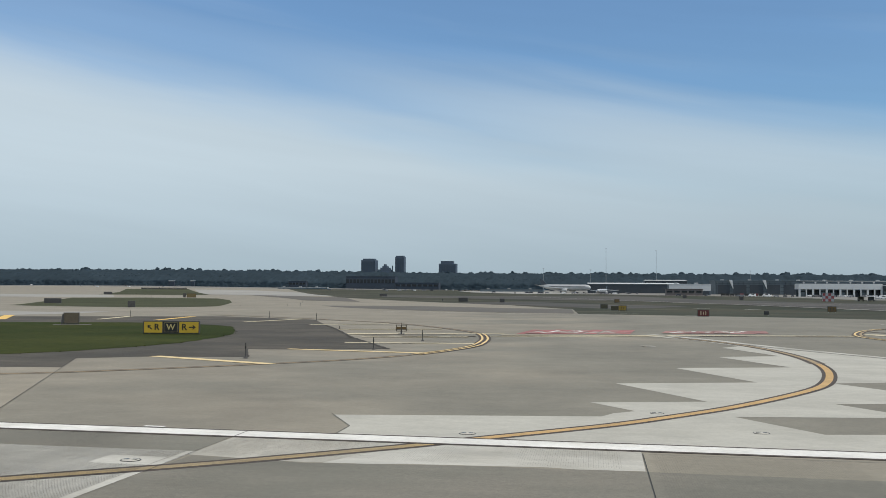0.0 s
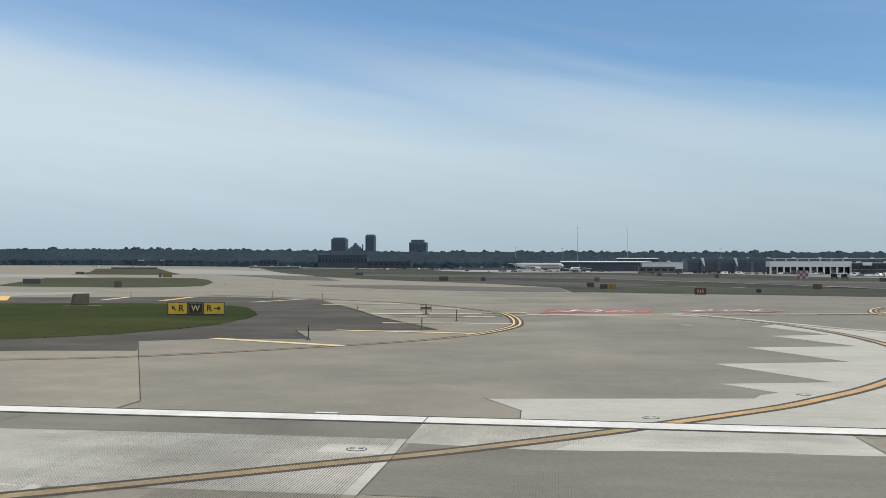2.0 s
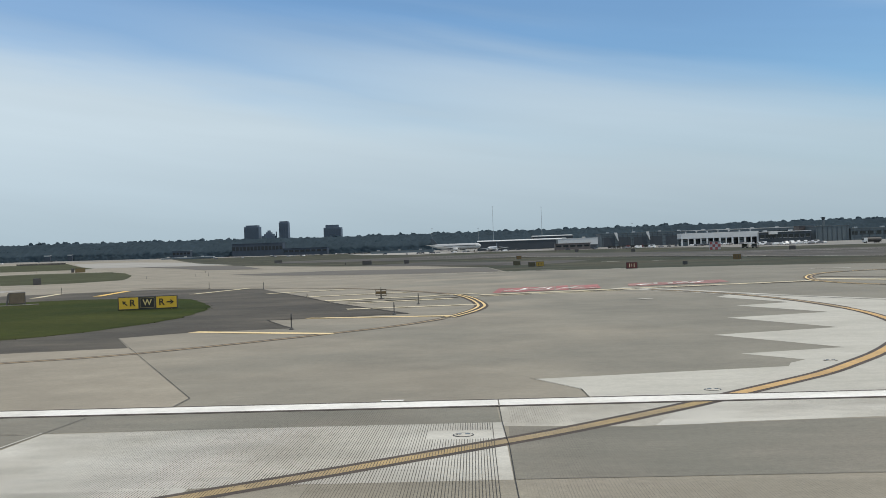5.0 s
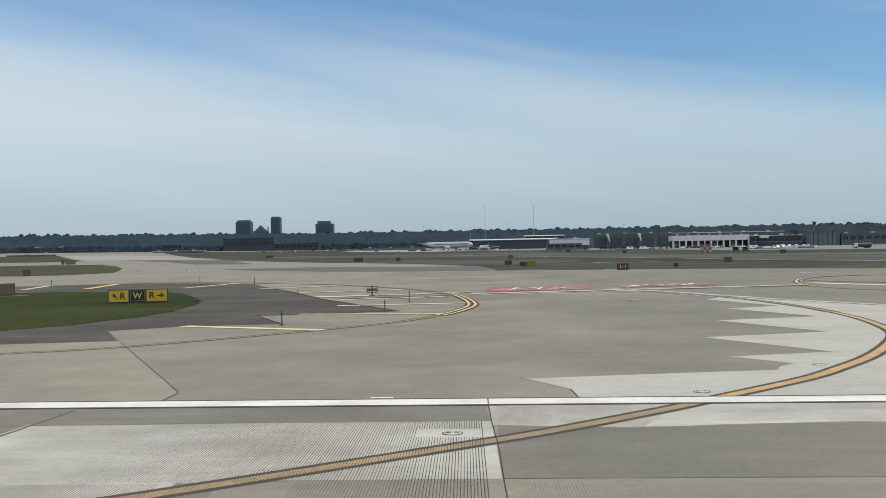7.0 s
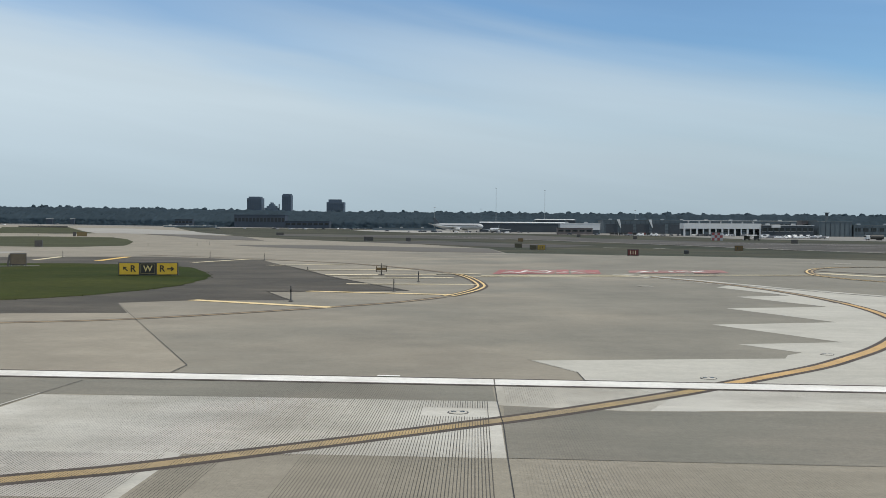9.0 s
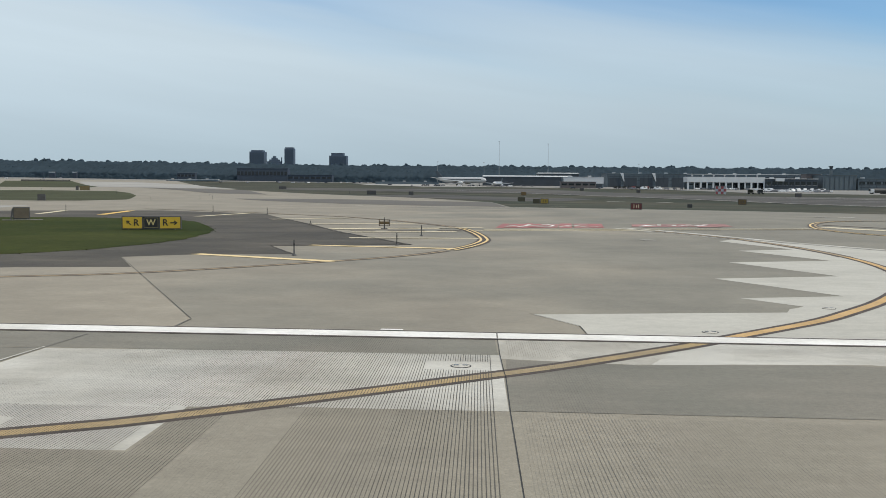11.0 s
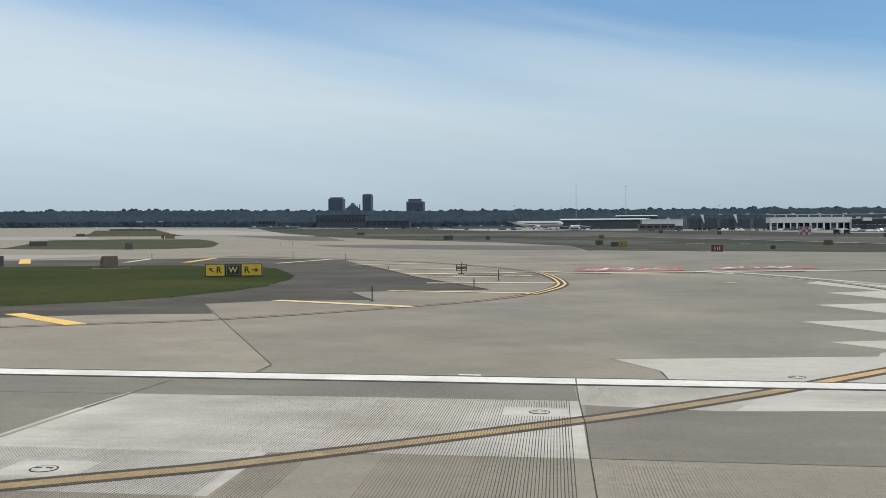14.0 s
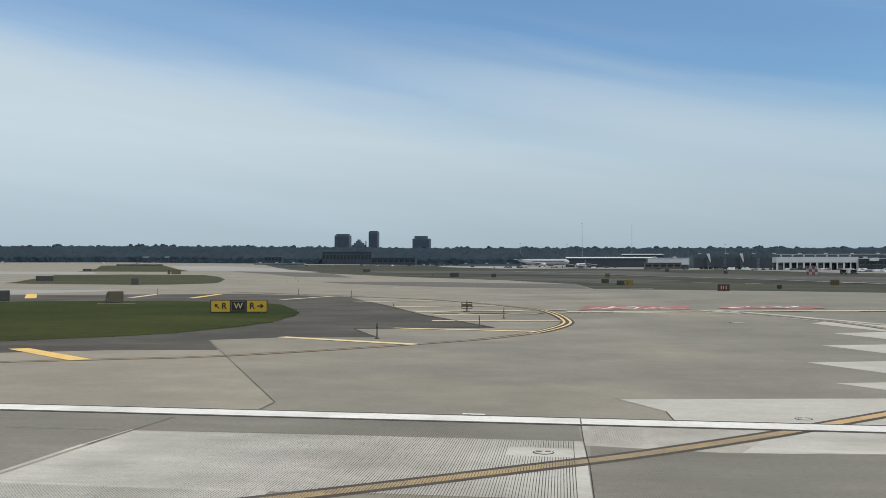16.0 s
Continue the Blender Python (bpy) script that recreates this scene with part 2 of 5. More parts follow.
DULLBROWN = material("dull_brown_yellow_sign", (0.125, 0.094, 0.038), 0.55, grain=((2, 0.12, ONE), (9, 0.1, ONE)))
SIGNOLIVE = material("dark_olive_sign", (0.060, 0.055, 0.030), 0.6, grain=((2, 0.2, ONE),))
SIGNDARK = material("dark_sign_metal", (0.060, 0.058, 0.055), 0.6, grain=((2, 0.2, ONE),))
STEEL = material("galvanised_steel", (0.45, 0.45, 0.44), 0.45, 0.8, grain=((8, 0.1, ONE),))
WHITEMETAL = material("white_cladding", (0.56, 0.575, 0.575), 0.6, grain=((0.15, 0.06, ONE), (1.5, 0.04, (4, 4, 0.3))))
GREYCLAD = material("grey_cladding", (0.098, 0.124, 0.138), 0.6, grain=((0.1, 0.10, ONE), (1.0, 0.06, (3, 3, 0.3))))
DARKCLAD = material("dark_cladding", (0.038, 0.048, 0.058), 0.6, grain=((0.1, 0.12, ONE),))
FARDARK = material("far_dark_cladding", (0.044, 0.060, 0.082), 0.8, grain=((0.1, 0.12, ONE),))
BROWNCLAD = material("brown_grey_cladding", (0.125, 0.110, 0.105), 0.7, grain=((0.2, 0.12, ONE),))
# grey wall lifted and blued so the colour itself carries the haze
HAZEWALL = material("hazed_grey_wall", (0.150, 0.185, 0.205), 0.8, grain=((0.3, 0.1, ONE),))
GLASSDARK = material("dark_glazing", (0.018, 0.022, 0.026), 0.12, grain=((0.5, 0.2, ONE),))
# skyline walls and windows: haze blue and its low contrast are in these colours
TOWERFACE = material("hazed_tower_stone", (0.072, 0.100, 0.138), 0.7, grain=((0.03, 0.08, ONE),))
TOWERGLASS = material("hazed_tower_windows", (0.056, 0.078, 0.104), 0.5, grain=((0.05, 0.2, ONE),))
# distance haze is mixed into the leaf colour: bluer and paler than foliage
HAZYLEAVES = material("hazed_far_foliage", (0.086, 0.126, 0.158), 1.0, grain=((0.02, 0.14, ONE), (0.25, 0.12, ONE)), island=0.05, spec=0.05)
# leaves let some light through, in the same haze-blue tint
ln, ll = HAZYLEAVES.node_tree.nodes, HAZYLEAVES.node_tree.links
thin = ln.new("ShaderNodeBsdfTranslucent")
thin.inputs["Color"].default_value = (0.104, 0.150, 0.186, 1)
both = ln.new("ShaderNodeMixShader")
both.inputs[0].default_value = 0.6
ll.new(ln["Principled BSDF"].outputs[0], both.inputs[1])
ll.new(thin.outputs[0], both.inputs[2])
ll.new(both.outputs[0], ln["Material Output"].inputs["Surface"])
BARK = material("far_bark", (0.06, 0.05, 0.04), 0.95, grain=((1, 0.2, ONE),))
LINERWHITE = material("aircraft_white", (0.44, 0.455, 0.46), 0.35, grain=((0.2, 0.04, ONE),))
FINDARK = material("aircraft_dark_fin", (0.060, 0.078, 0.095), 0.6, grain=((0.4, 0.1, ONE),))
RUBBER = material("black_rubber", (0.018, 0.018, 0.018), 0.85, grain=((5, 0.2, ONE),))
SEAL = material("window_seal", (0.006, 0.007, 0.010), 0.7, grain=((30, 0.15, ONE),), spec=0.12)
CABIN = material("cabin_plastic", (0.20, 0.192, 0.177), 0.55, grain=((6, 0.04, (1, 1, 0.2)), (120, 0.03, ONE)), bump=(300, 0.05))
DULLYELLOW = material("dull_sign_yellow", (0.26, 0.18, 0.030), 0.5, grain=((3, 0.08, ONE),))
SIGNDIM = material("dim_sign_border", (0.20, 0.165, 0.075), 0.5, grain=((6, 0.05, ONE),))
SIGNINK = material("sign_yellow_ink", (0.50, 0.41, 0.17), 0.5, grain=((6, 0.05, ONE),))
FIXTURE = material("cast_light_fixture", (0.055, 0.053, 0.050), 0.5, 0.4, grain=((20, 0.2, ONE),))
CARPAINT = [material("car_paint_" + k, c, 0.35, grain=((2, 0.05, ONE),)) for k, c in (("white", (0.72, 0.72, 0.71)), ("silver", (0.42, 0.43, 0.44)), ("dark", (0.04, 0.045, 0.055)), ("grey", (0.20, 0.20, 0.21)))]

# ---- building helpers ----


def finish(name, bm, mat, smooth=False):
    me = bpy.data.meshes.new(name)
    bmesh.ops.recalc_face_normals(bm, faces=bm.faces)
    bm.to_mesh(me)
    bm.free()
    me.materials.append(mat)
    if smooth:
        me.shade_smooth()
    return new(name, me)


def part(name, bm, mat, parent, label="", smooth=False):
    ob = finish(name, bm, mat, smooth)
    ob.parent = parent
    return tagged(ob, label)


def thing(name, at, turn=0.0):
    ob = new(name)
    ob.matrix_world = Matrix.Translation(at) @ Matrix.Rotation(turn, 4, "Z")
    return ob


def box(size, at=(0, 0, 0), bevel=0.0, bm=None):
    """A box centred at `at`, with its edges rounded off."""
    own = bmesh.new()
    bmesh.ops.create_cube(own, size=1)
    for v in own.verts:
        v.co = Vector((v.co.x * size[0], v.co.y * size[1], v.co.z * size[2]))
    if bevel:
        bmesh.ops.bevel(own, geom=own.edges[:], offset=bevel, segments=2, affect="EDGES", profile=0.6)
    bmesh.ops.translate(own, verts=own.verts, vec=at)
    return merge(bm, own)


def merge(bm, own):
    if bm is None:
        return own
    me = bpy.data.meshes.new("join")
    own.to_mesh(me)
    own.free()
    bm.from_mesh(me)
    bpy.data.meshes.remove(me)
    return bm


def rod(r1, r2, a, b, sides=10, bm=None):
    """A tapered round bar from a to b."""
    own = bmesh.new()
    a, b = Vector(a), Vector(b)
    bmesh.ops.create_cone(own, cap_ends=True, segments=sides, radius1=r1, radius2=r2, depth=(b - a).length)
    m = Matrix.Translation((a + b) / 2) @ (b - a).to_track_quat("Z", "Y").to_matrix().to_4x4()
    bmesh.ops.transform(own, matrix=m, verts=own.verts)
    return merge(bm, own)


def lathe(rows, sides=16, bm=None, at=(0, 0, 0)):
    """A turned body from rows of (radius, z)."""
    own = bmesh.new()
    rings = [[own.verts.new((r * math.cos(k * math.tau / sides), r * math.sin(k * math.tau / sides), z)) for k in range(sides)] for r, z in rows]
    for p, q in zip(rings, rings[1:]):
        for k in range(sides):
            own.faces.new((p[k], p[(k + 1) % sides], q[(k + 1) % sides], q[k]))
    own.faces.new(rings[0][::-1])
    own.faces.new(rings[-1])
    bmesh.ops.translate(own, verts=own.verts, vec=at)
    return merge(bm, own)


def text_mesh(body, size, extrude=0.004):
    """The outline of some writing, lying in the xz plane and facing -y."""
    cu = bpy.data.curves.new("writing", "FONT")
    cu.body, cu.size, cu.extrude = body, size, extrude
    cu.align_x, cu.align_y = "CENTER", "CENTER"
    cu.resolution_u = 3
    cu.offset = 0.016 * size
    ob = bpy.data.objects.new("writing", cu)
    me = bpy.data.meshes.new_from_object(ob)
    bpy.data.objects.remove(ob)
    bm = bmesh.new()
    bm.from_mesh(me)
    bpy.data.meshes.remove(me)
    bmesh.ops.rotate(bm, verts=bm.verts, cent=(0, 0, 0), matrix=Matrix.Rotation(radians(90), 3, "X"))
    return bm


# ---- the lie of the land ----
KNOTS = (-400, -40, 0, 75, 150, 260, 400, 850, 1500, 6000)
LEVELS = (0.5, 0.5, 0, -0.98, -1.25, -2.2, -2.4, -2.2, 1.5, 1.5)


def land(x, y):
    """Height of the pavement: the runway's crown falls away, the field beyond is level and rises at its far corner."""
    q = y + 0.363 * x * min(1.0, max(0.0, 1 - (y - 100) / 150))
    rise = 4.0 * min(1.0, max(0.0, (y - 700) / 700)) * min(1.0, max(0.0, (-x - 250) / 450))
    return float(np.interp(q, KNOTS, LEVELS)) + rise


def lift(layer, y):
    return layer * (0.0015 + 0.00012 * max(0.0, y - 10))


CUTS_Y = [-40, -20, 0, 10, 20, 30, 40, 50, 60, 70, 80, 90, 100, 110, 120, 130, 140, 150, 160, 175, 200, 230, 260, 300, 340, 400, 500, 600, 700, 775, 850, 925, 1000, 1100, 1200, 1300, 1400, 1500]
CUTS_X = [-700, -600, -500, -400, -325, -250, -200, -150, -100, -70, -50, -35, -20, -10, 0, 10, 20, 35, 50, 70, 100, 150, 200, 400]


def drape(bm, layer):
    for v in bm.verts:
        v.co.z = land(v.co.x, v.co.y) + lift(layer, v.co.y)
    return bm


def fold(bm):
    """Cut a flat sheet along the lines where the land changes its slope."""
    for q in (-40, 0, 75):
        bmesh.ops.bisect_plane(bm, geom=bm.verts[:] + bm.edges[:] + bm.faces[:], plane_co=(0, q, 0), plane_no=Vector((0.363, 1, 0)).normalized())
    return bm


def area(corners, layer):
    """A flat patch laid on the land."""
    bm = bmesh.new()
    face = bm.faces.new([bm.verts.new((x, y, 0)) for x, y in corners])
    bm.normal_update()
    if face.normal.z < 0:
        bmesh.ops.reverse_faces(bm, faces=[face])
    bmesh.ops.triangulate(bm, faces=bm.faces)
    xs, ys = [c[0] for c in corners], [c[1] for c in corners]
    for axis, cuts, lo, hi in ((0, CUTS_X, min(xs), max(xs)), (1, CUTS_Y, min(ys), max(ys))):
        for c in cuts:
            if lo < c < hi:
                co, no = Vector((0, 0, 0)), Vector((0, 0, 0))
                co[axis], no[axis] = c, 1
                bmesh.ops.bisect_plane(bm, geom=bm.verts[:] + bm.edges[:] + bm.faces[:], plane_co=co, plane_no=no)
    return drape(fold(bm), layer)


def smooth_line(points, step=0.6):
    """A gentle curve through some way-points."""
    pts = [Vector((*p, 0)) for p in points]
    pts = [2 * pts[0] - pts[1], *pts, 2 * pts[-1] - pts[-2]]
    out = []
    for a, b, c, d in zip(pts, pts[1:], pts[2:], pts[3:]):
        n = max(2, int((c - b).length / step))
        for k in range(n):
            t = k / n
            out.append(0.5 * (2 * b + (c - a) * t + (2 * a - 5 * b + 4 * c - d) * t * t + (3 * b - a - 3 * c + d) * t ** 3))
    return out + [pts[-2]]


def ribbon(line, width, layer, offset=0.0, dashes=None):
    """A painted line that follows a curve; offset to its left. dashes: (on, off) lengths."""
    bm = bmesh.new()
    last, run = None, 0.0
    for i, p in enumerate(line):
        d = (line[min(i + 1, len(line) - 1)] - line[max(i - 1, 0)]).normalized()
        side = Vector((-d.y, d.x, 0))
        a, b = bm.verts.new(p + side * (offset + width / 2)), bm.verts.new(p + side * (offset - width / 2))
        if last:
            run += (p - line[i - 1]).length
            if not dashes or run % sum(dashes) < dashes[0]:
                bm.faces.new((last[0], last[1], b, a))
        last = (a, b)
    bmesh.ops.delete(bm, geom=[v for v in bm.verts if not v.link_faces], context="VERTS")
    return drape(bm, layer)


def straight(a, b, step=2.0):
    a, b = Vector((*a, 0)), Vector((*b, 0))
    n = max(1, int((b - a).length / step))
    return [a.lerp(b, k / n) for k in range(n + 1)]

# ---- ground ----


def structure(name, bm, mat, label, category):
    return tagged(finish(name, bm, mat), label, category, kind="structure")


gx = [-5000, -3000, -1800, -1000] + CUTS_X + [600, 1000, 1800, 3000, 5000]
gy = [-3000, -1000, -400, -100] + CUTS_Y + [2200, 3200, 5000]
bm = bmesh.new()
grid = [[bm.verts.new((x, y, 0)) for x in gx] for y in gy]
for a, b in zip(grid, grid[1:]):
    for k in range(len(gx) - 1):
        bm.faces.new((a[k], a[k + 1], b[k + 1], b[k]))
drape(fold(bm), -1)
structure("ground", bm, DRYGRASS, "dry grey-green mown airfield grass reaching the horizon", "ground")

taxi_edge = [(130, 78), (90, 115), (57, 146), (41, 161), (22, 171), (3, 177), (-0.5, 252), (-22, 313), (-51, 362), (-86, 428), (-138, 533), (-256, 850), (-419, 1289)]
pavement = structure("pavement", area([(-900, 21), (200, 21), (200, 40)] + taxi_edge + [(-900, 1289)], 1), CONCRETE,
                     "broad weathered grey concrete taxiway pavement", "pavement")
runway = structure("runway", area([(-300, -120), (200, -120), (200, 21), (-300, 21)], 1), RUNWAY,
                   "grooved grey concrete runway with white edge line", "runway")


def paint(name, bm, mat, parent, label=""):
    return part(name, bm, mat, parent, label)


# bright repaired slabs inside the runway edge, and the saw-toothed pale apron beyond it
paint("concrete_patch", area([(-8.44, 18.22), (-3.8, 18.42), (0.20, 18.42), (0.29, 13.6), (-2.76, 13.58), (-4.2, 13.45), (-4.19, 11.07), (-8.6, 11.0)], 2), FADED, runway, "pale worn concrete panel")
paint("concrete_patch", area([(0.165, 20.4), (3.1, 20.4), (3.5, 19.1), (2.9, 17.7), (2.6, 17.65), (0.21, 18.0)], 2), SCUFFED, runway, "scuffed grey concrete panel")
paint("concrete_patch", area([(3.1, 20.4), (8.6, 20.4), (8.6, 18.1), (7.4, 18.02), (6.9, 18.12), (5.6, 18.0), (4.4, 17.9), (3.7, 17.75), (2.9, 17.7), (3.5, 19.1)], 2), FADED, runway, "pale worn concrete panel")
paint("concrete_patch", area([(0.3, 17.95), (2.6, 17.6), (5.6, 17.95), (8.65, 18.05), (40, 18.0), (40, 13.62), (0.3, 13.62)], 2), RUNWAYDARK, runway, "darker grey concrete panel")
paint("concrete_patch", area([(-26, 20.4), (0.1, 20.4), (0.16, 18.42), (-8.45, 18.32), (-26, 18.25)], 2), RUNWAYDARK, runway, "darker grey concrete panel")
paint("concrete_patch", area([(-26, 18.2), (-8.52, 18.27), (-8.72, 11.05), (-26, 11.15)], 2), RUNWAYDARK, runway, "darker grey concrete panel")
teeth = [(2.12, 21.3), (2.06, 22.8), (1.08, 24.9), (7.8, 26.3), (8.1, 27.1), (8.7, 27.8), (7.45, 29.85), (10.9, 31.0), (8.25, 36.95), (13.5, 39.0), (10.98, 46.4), (16.4, 48.7), (13.95, 56.7), (17.6, 58.9), (15.5, 68.6), (17.0, 71.2), (14.6, 78.6), (10.6, 87.5), (11.7, 89.0)]
outer = [(15.3, 81.4), (17.6, 75.0), (20.3, 67.9), (22.2, 62.8), (24.4, 57.0), (22.8, 50.0), (20.6, 44.0), (18.4, 40.4), (16.3, 39.4), (17.6, 36.6), (16.4, 31.9), (14.6, 31.3), (15.6, 29.2), (15.1, 27.9), (11.2, 27.1), (12.8, 24.0), (14.4, 24.4), (14.6, 21.3)]
paint("concrete_patch", area(teeth + outer, 2), PALE, pavement, "pale new concrete with a saw-toothed edge")
rim = smooth_line([(11.7, 88.9), (15.4, 81.1), (17.6, 74.9), (20.2, 67.9), (22.2, 62.6), (24.6, 56.8), (30, 46)], 1.5)
paint("edge_line", ribbon(rim, 0.75, 3), FADED, pavement, "pale worn rim line")
paint("joint", ribbon(rim, 0.16, 3, -0.62), SEAM, pavement)

paint("concrete_patch", area([(-60, 21.4), (-7.0, 21.4), (-7.05, 22.8), (-16.2, 42.5), (-18.3, 39.5), (-40, 27)], 1.6), WARMCONCRETE, pavement, "warm pale concrete panel")
# asphalt shoulder round the grass island
paint("asphalt_shoulder", area([(-60, 12), (-18.3, 37.1), (-14.2, 38.1), (-16.8, 43.8), (-14.4, 46.2), (-9.7, 47.6), (-12.5, 54.9), (-4.8, 58.0), (-7.0, 63.5), (-12.1, 76.5), (-16.6, 89.4), (-21.9, 103.2), (-28.0, 120), (-30.3, 122), (-44.4, 131), (-59.1, 125.5), (-90, 112), (-120, 60)], 2), ASPHALT, pavement, "dark grey asphalt shoulder")
paint("asphalt_shoulder", area([(-73.5, 277), (-52.6, 234), (-30.9, 200), (-12.7, 185), (2.2, 180.5), (-0.7, 250), (-18.9, 262), (-43.4, 281)], 2), DARKASPHALT, pavement, "dark grey asphalt shoulder")
island = smooth_line([(-70, 88), (-59.9, 96.5), (-48.0, 101), (-40.9, 101.5), (-30.5, 96.0), (-25.0, 85.0), (-21.3, 74), (-19.4, 62), (-19.4, 56), (-20.4, 48.5), (-23.3, 43.3), (-30, 37), (-50, 26), (-80, 30), (-85, 60), (-70, 88)], 0.8)
island = [p + Vector((noise.noise((p.x * 0.7, p.y * 0.7, 1)), noise.noise((p.x * 0.7, p.y * 0.7, 5)), 0)) * 0.30 for p in island]
structure("grass_island", area([(p.x, p.y) for p in island[:-1]], 4), GRASS, "lush dark green mown grass island between taxiways", "grass")
structure("grass_island_far", area([(-146, 236), (-190, 326), (-245, 439), (-220, 465), (-174, 446), (-146, 390), (-118, 321), (-103, 277), (-93, 246), (-92, 216), (-98, 210), (-128, 220)], 2), OLIVEGRASS, "long dull green grass island between taxiways", "grass")
structure("grass_island_distant", area([(-340, 638), (-440, 860), (-555, 1097), (-494, 1135), (-339, 811), (-271, 667), (-267, 622)], 2), OLIVEGRASS, "distant dull green grass island", "grass")
paint("concrete_patch", area([(-93.1, 149.6), (-81.2, 147.7), (-73.9, 155.3), (-70.8, 138.4), (-73.8, 128.2), (-77.4, 124.5), (-110, 100), (-160, 110), (-150, 190)], 2), FARPALE, pavement, "pale concrete panel")
paint("concrete_patch", area([(-394, 633), (-318, 617), (-245, 480), (-293, 470), (-420, 480), (-560, 640)], 1.6), FARPALE, pavement, "pale far taxiway")
paint("concrete_patch", area([(-470, 1100), (-439, 1030), (-330, 790), (-295, 700), (-199, 622), (-158, 600), (-215, 740), (-281, 920), (-403, 1098)], 1.8), FARPALE, pavement, "pale far taxiway")
paint("hold_line", ribbon(smooth_line([(31.3, 95.0), (34.7, 88.6), (48, 74)], 2), 1.7, 3), CREAM, pavement, "broad faded cream line")
paint("line_border", ribbon(smooth_line([(33.0, 100.6), (36.9, 94.0), (50, 79)], 2), 0.8, 3), BROWNLINE, pavement, "worn dark line")
for x0, y0, x1, y1 in ((40.6, 127.2, 42.2, 127.2), (43.2, 126.2, 45.2, 126.0), (21, 168, 24, 168.6), (10.3, 68.5, 11.1, 68.7)):
    paint("painted_stroke", ribbon(straight((x0, y0), (x1, y1)), 1.2, 4), FADED, pavement, "worn white dash")
# ragged dirt along the broken asphalt edge
random.seed(9)
for a, c2 in (((-4.8, 58.0), (-7.0, 63.5)), ((-7.0, 63.5), (-12.1, 76.5)), ((-12.1, 76.5), (-16.6, 89.4)), ((-16.6, 89.4), (-21.9, 103.2)), ((-9.7, 47.6), (-12.5, 54.9)), ((-12.5, 54.9), (-4.8, 58.0))):
    rough = [p + Vector((random.uniform(-0.08, 0.08), random.uniform(-0.22, 0.22), 0)) * (0.3 if a[1] < 50 else 1.0) for p in straight(a, c2, 0.7)]
    paint("broken_edge", ribbon(rough, 0.22 if a[1] > 50 else 0.09, 4), DIRT, pavement, "ragged dark asphalt edge")
for k in range(16):
    x, y, t = random.uniform(-40, -18), random.uniform(100, 120), random.uniform(-0.5, 0.5)
    if k > 5:
        x, y, t = random.uniform(-16, -8), random.uniform(56, 75), random.uniform(-0.4, 0.9)
    if y > 58 + (x + 4.8) * -2.6:
        continue
    rough = [Vector((x + s * math.cos(t) + random.uniform(-0.12, 0.12), y + s * math.sin(t) + random.uniform(-0.25, 0.25), 0)) for s in np.arange(0, random.uniform(2, 5), 0.5)]
    paint("crack", ribbon(rough, 0.06, 4), DIRT, pavement, "dark crack in the asphalt")
# far runway and apron beyond the grass
paint("far_strip", area([(-233, 646), (-175, 585), (-134, 528), (-86, 372), (-118, 403), (-160, 500)], 2.4), DARKASPHALT, pavement, "dark far shoulder strip")
paint("far_strip", area([(-53, 360), (-21, 322), (6.3, 270), (20.6, 280), (34.5, 325), (8.1, 345), (-25, 420)], 0.2), FARWAY, pavement, "dull brown-grey far pavement strip")
paint("far_strip", area([(-128, 590), (-50, 520), (8.6, 470), (4.0, 560), (-60, 690), (-160, 740)], 0.2), FARWAY, pavement, "dull brown-grey far pavement strip")
paint("far_strip", area([(-174, 1207), (-134, 1050), (-67, 925), (2, 935), (-40, 1080), (-110, 1290)], 1.2), FARPALE, pavement, "pale worn far apron strip")
for a, b, w in (((30.4, 268.8), (34.9, 267), 2.2), ((43.3, 263.7), (46.4, 260.8), 2.2), ((20.6, 166.7), (21.9, 166.4), 1.6), ((70.6, 277.5), (76, 275.1), 2.6), ((132.6, 390), (134.6, 388.5), 3.0)):
    paint("far_dash", ribbon(straight(a, b), w, 5), FADED, pavement, "short pale painted dash")
structure("far_runway", area([(-70, 730), (8.7, 489), (49, 378), (72.5, 285), (85.7, 218), (110, 120), (420, 120), (158, 402), (101, 440), (60, 560), (30, 760)], 0.4), FARWAY, "dark grey far runway running across the field", "runway")
structure("apron", area([(-420, 1295), (-130, 1380), (16, 916), (130, 800), (147, 577), (199, 508), (330, 420), (900, 500), (900, 1350), (-300, 1440), (-900, 1440), (-900, 1295)], 0.8), FARAPRON, "pale concrete apron before the terminal buildings", "apron")
paint("edge_line", ribbon(smooth_line([(-40, 640), (8.7, 489), (49, 378), (72.5, 285), (85.7, 218), (108, 125)], 6), 1.0, 4), FADED, pavement, "faded white line")
paint("edge_line", ribbon(smooth_line([(95, 404), (160, 300), (230, 245)], 6), 1.0, 4), FADED, pavement, "faded white line")

paint("edge_line", ribbon(smooth_line([(-33.9, 181.7), (-16.9, 174.9), (-0.8, 172.0), (13.7, 182.9)], 4), 0.8, 3), FADED, pavement, "faded pale line")
# worn streaks along the far runway
random.seed(17)
for k in range(14):
    x, y = random.uniform(60, 130), random.uniform(180, 420)
    n = random.uniform(60, 160)
    paint("worn_streak", ribbon(straight((x, y), (x + n, y - n * random.uniform(0.5, 0.9)), 8), random.uniform(0.8, 3.0), 3), FARPALE if k % 3 == 0 else (BROWNLINE if k % 3 == 1 else FARAPRON), pavement)

# runway edge line with dark borders
paint("edge_border", ribbon(straight((-120, 20.91), (120, 20.91)), 1.10, 5), BLACKPAINT, runway, "thin dark border")
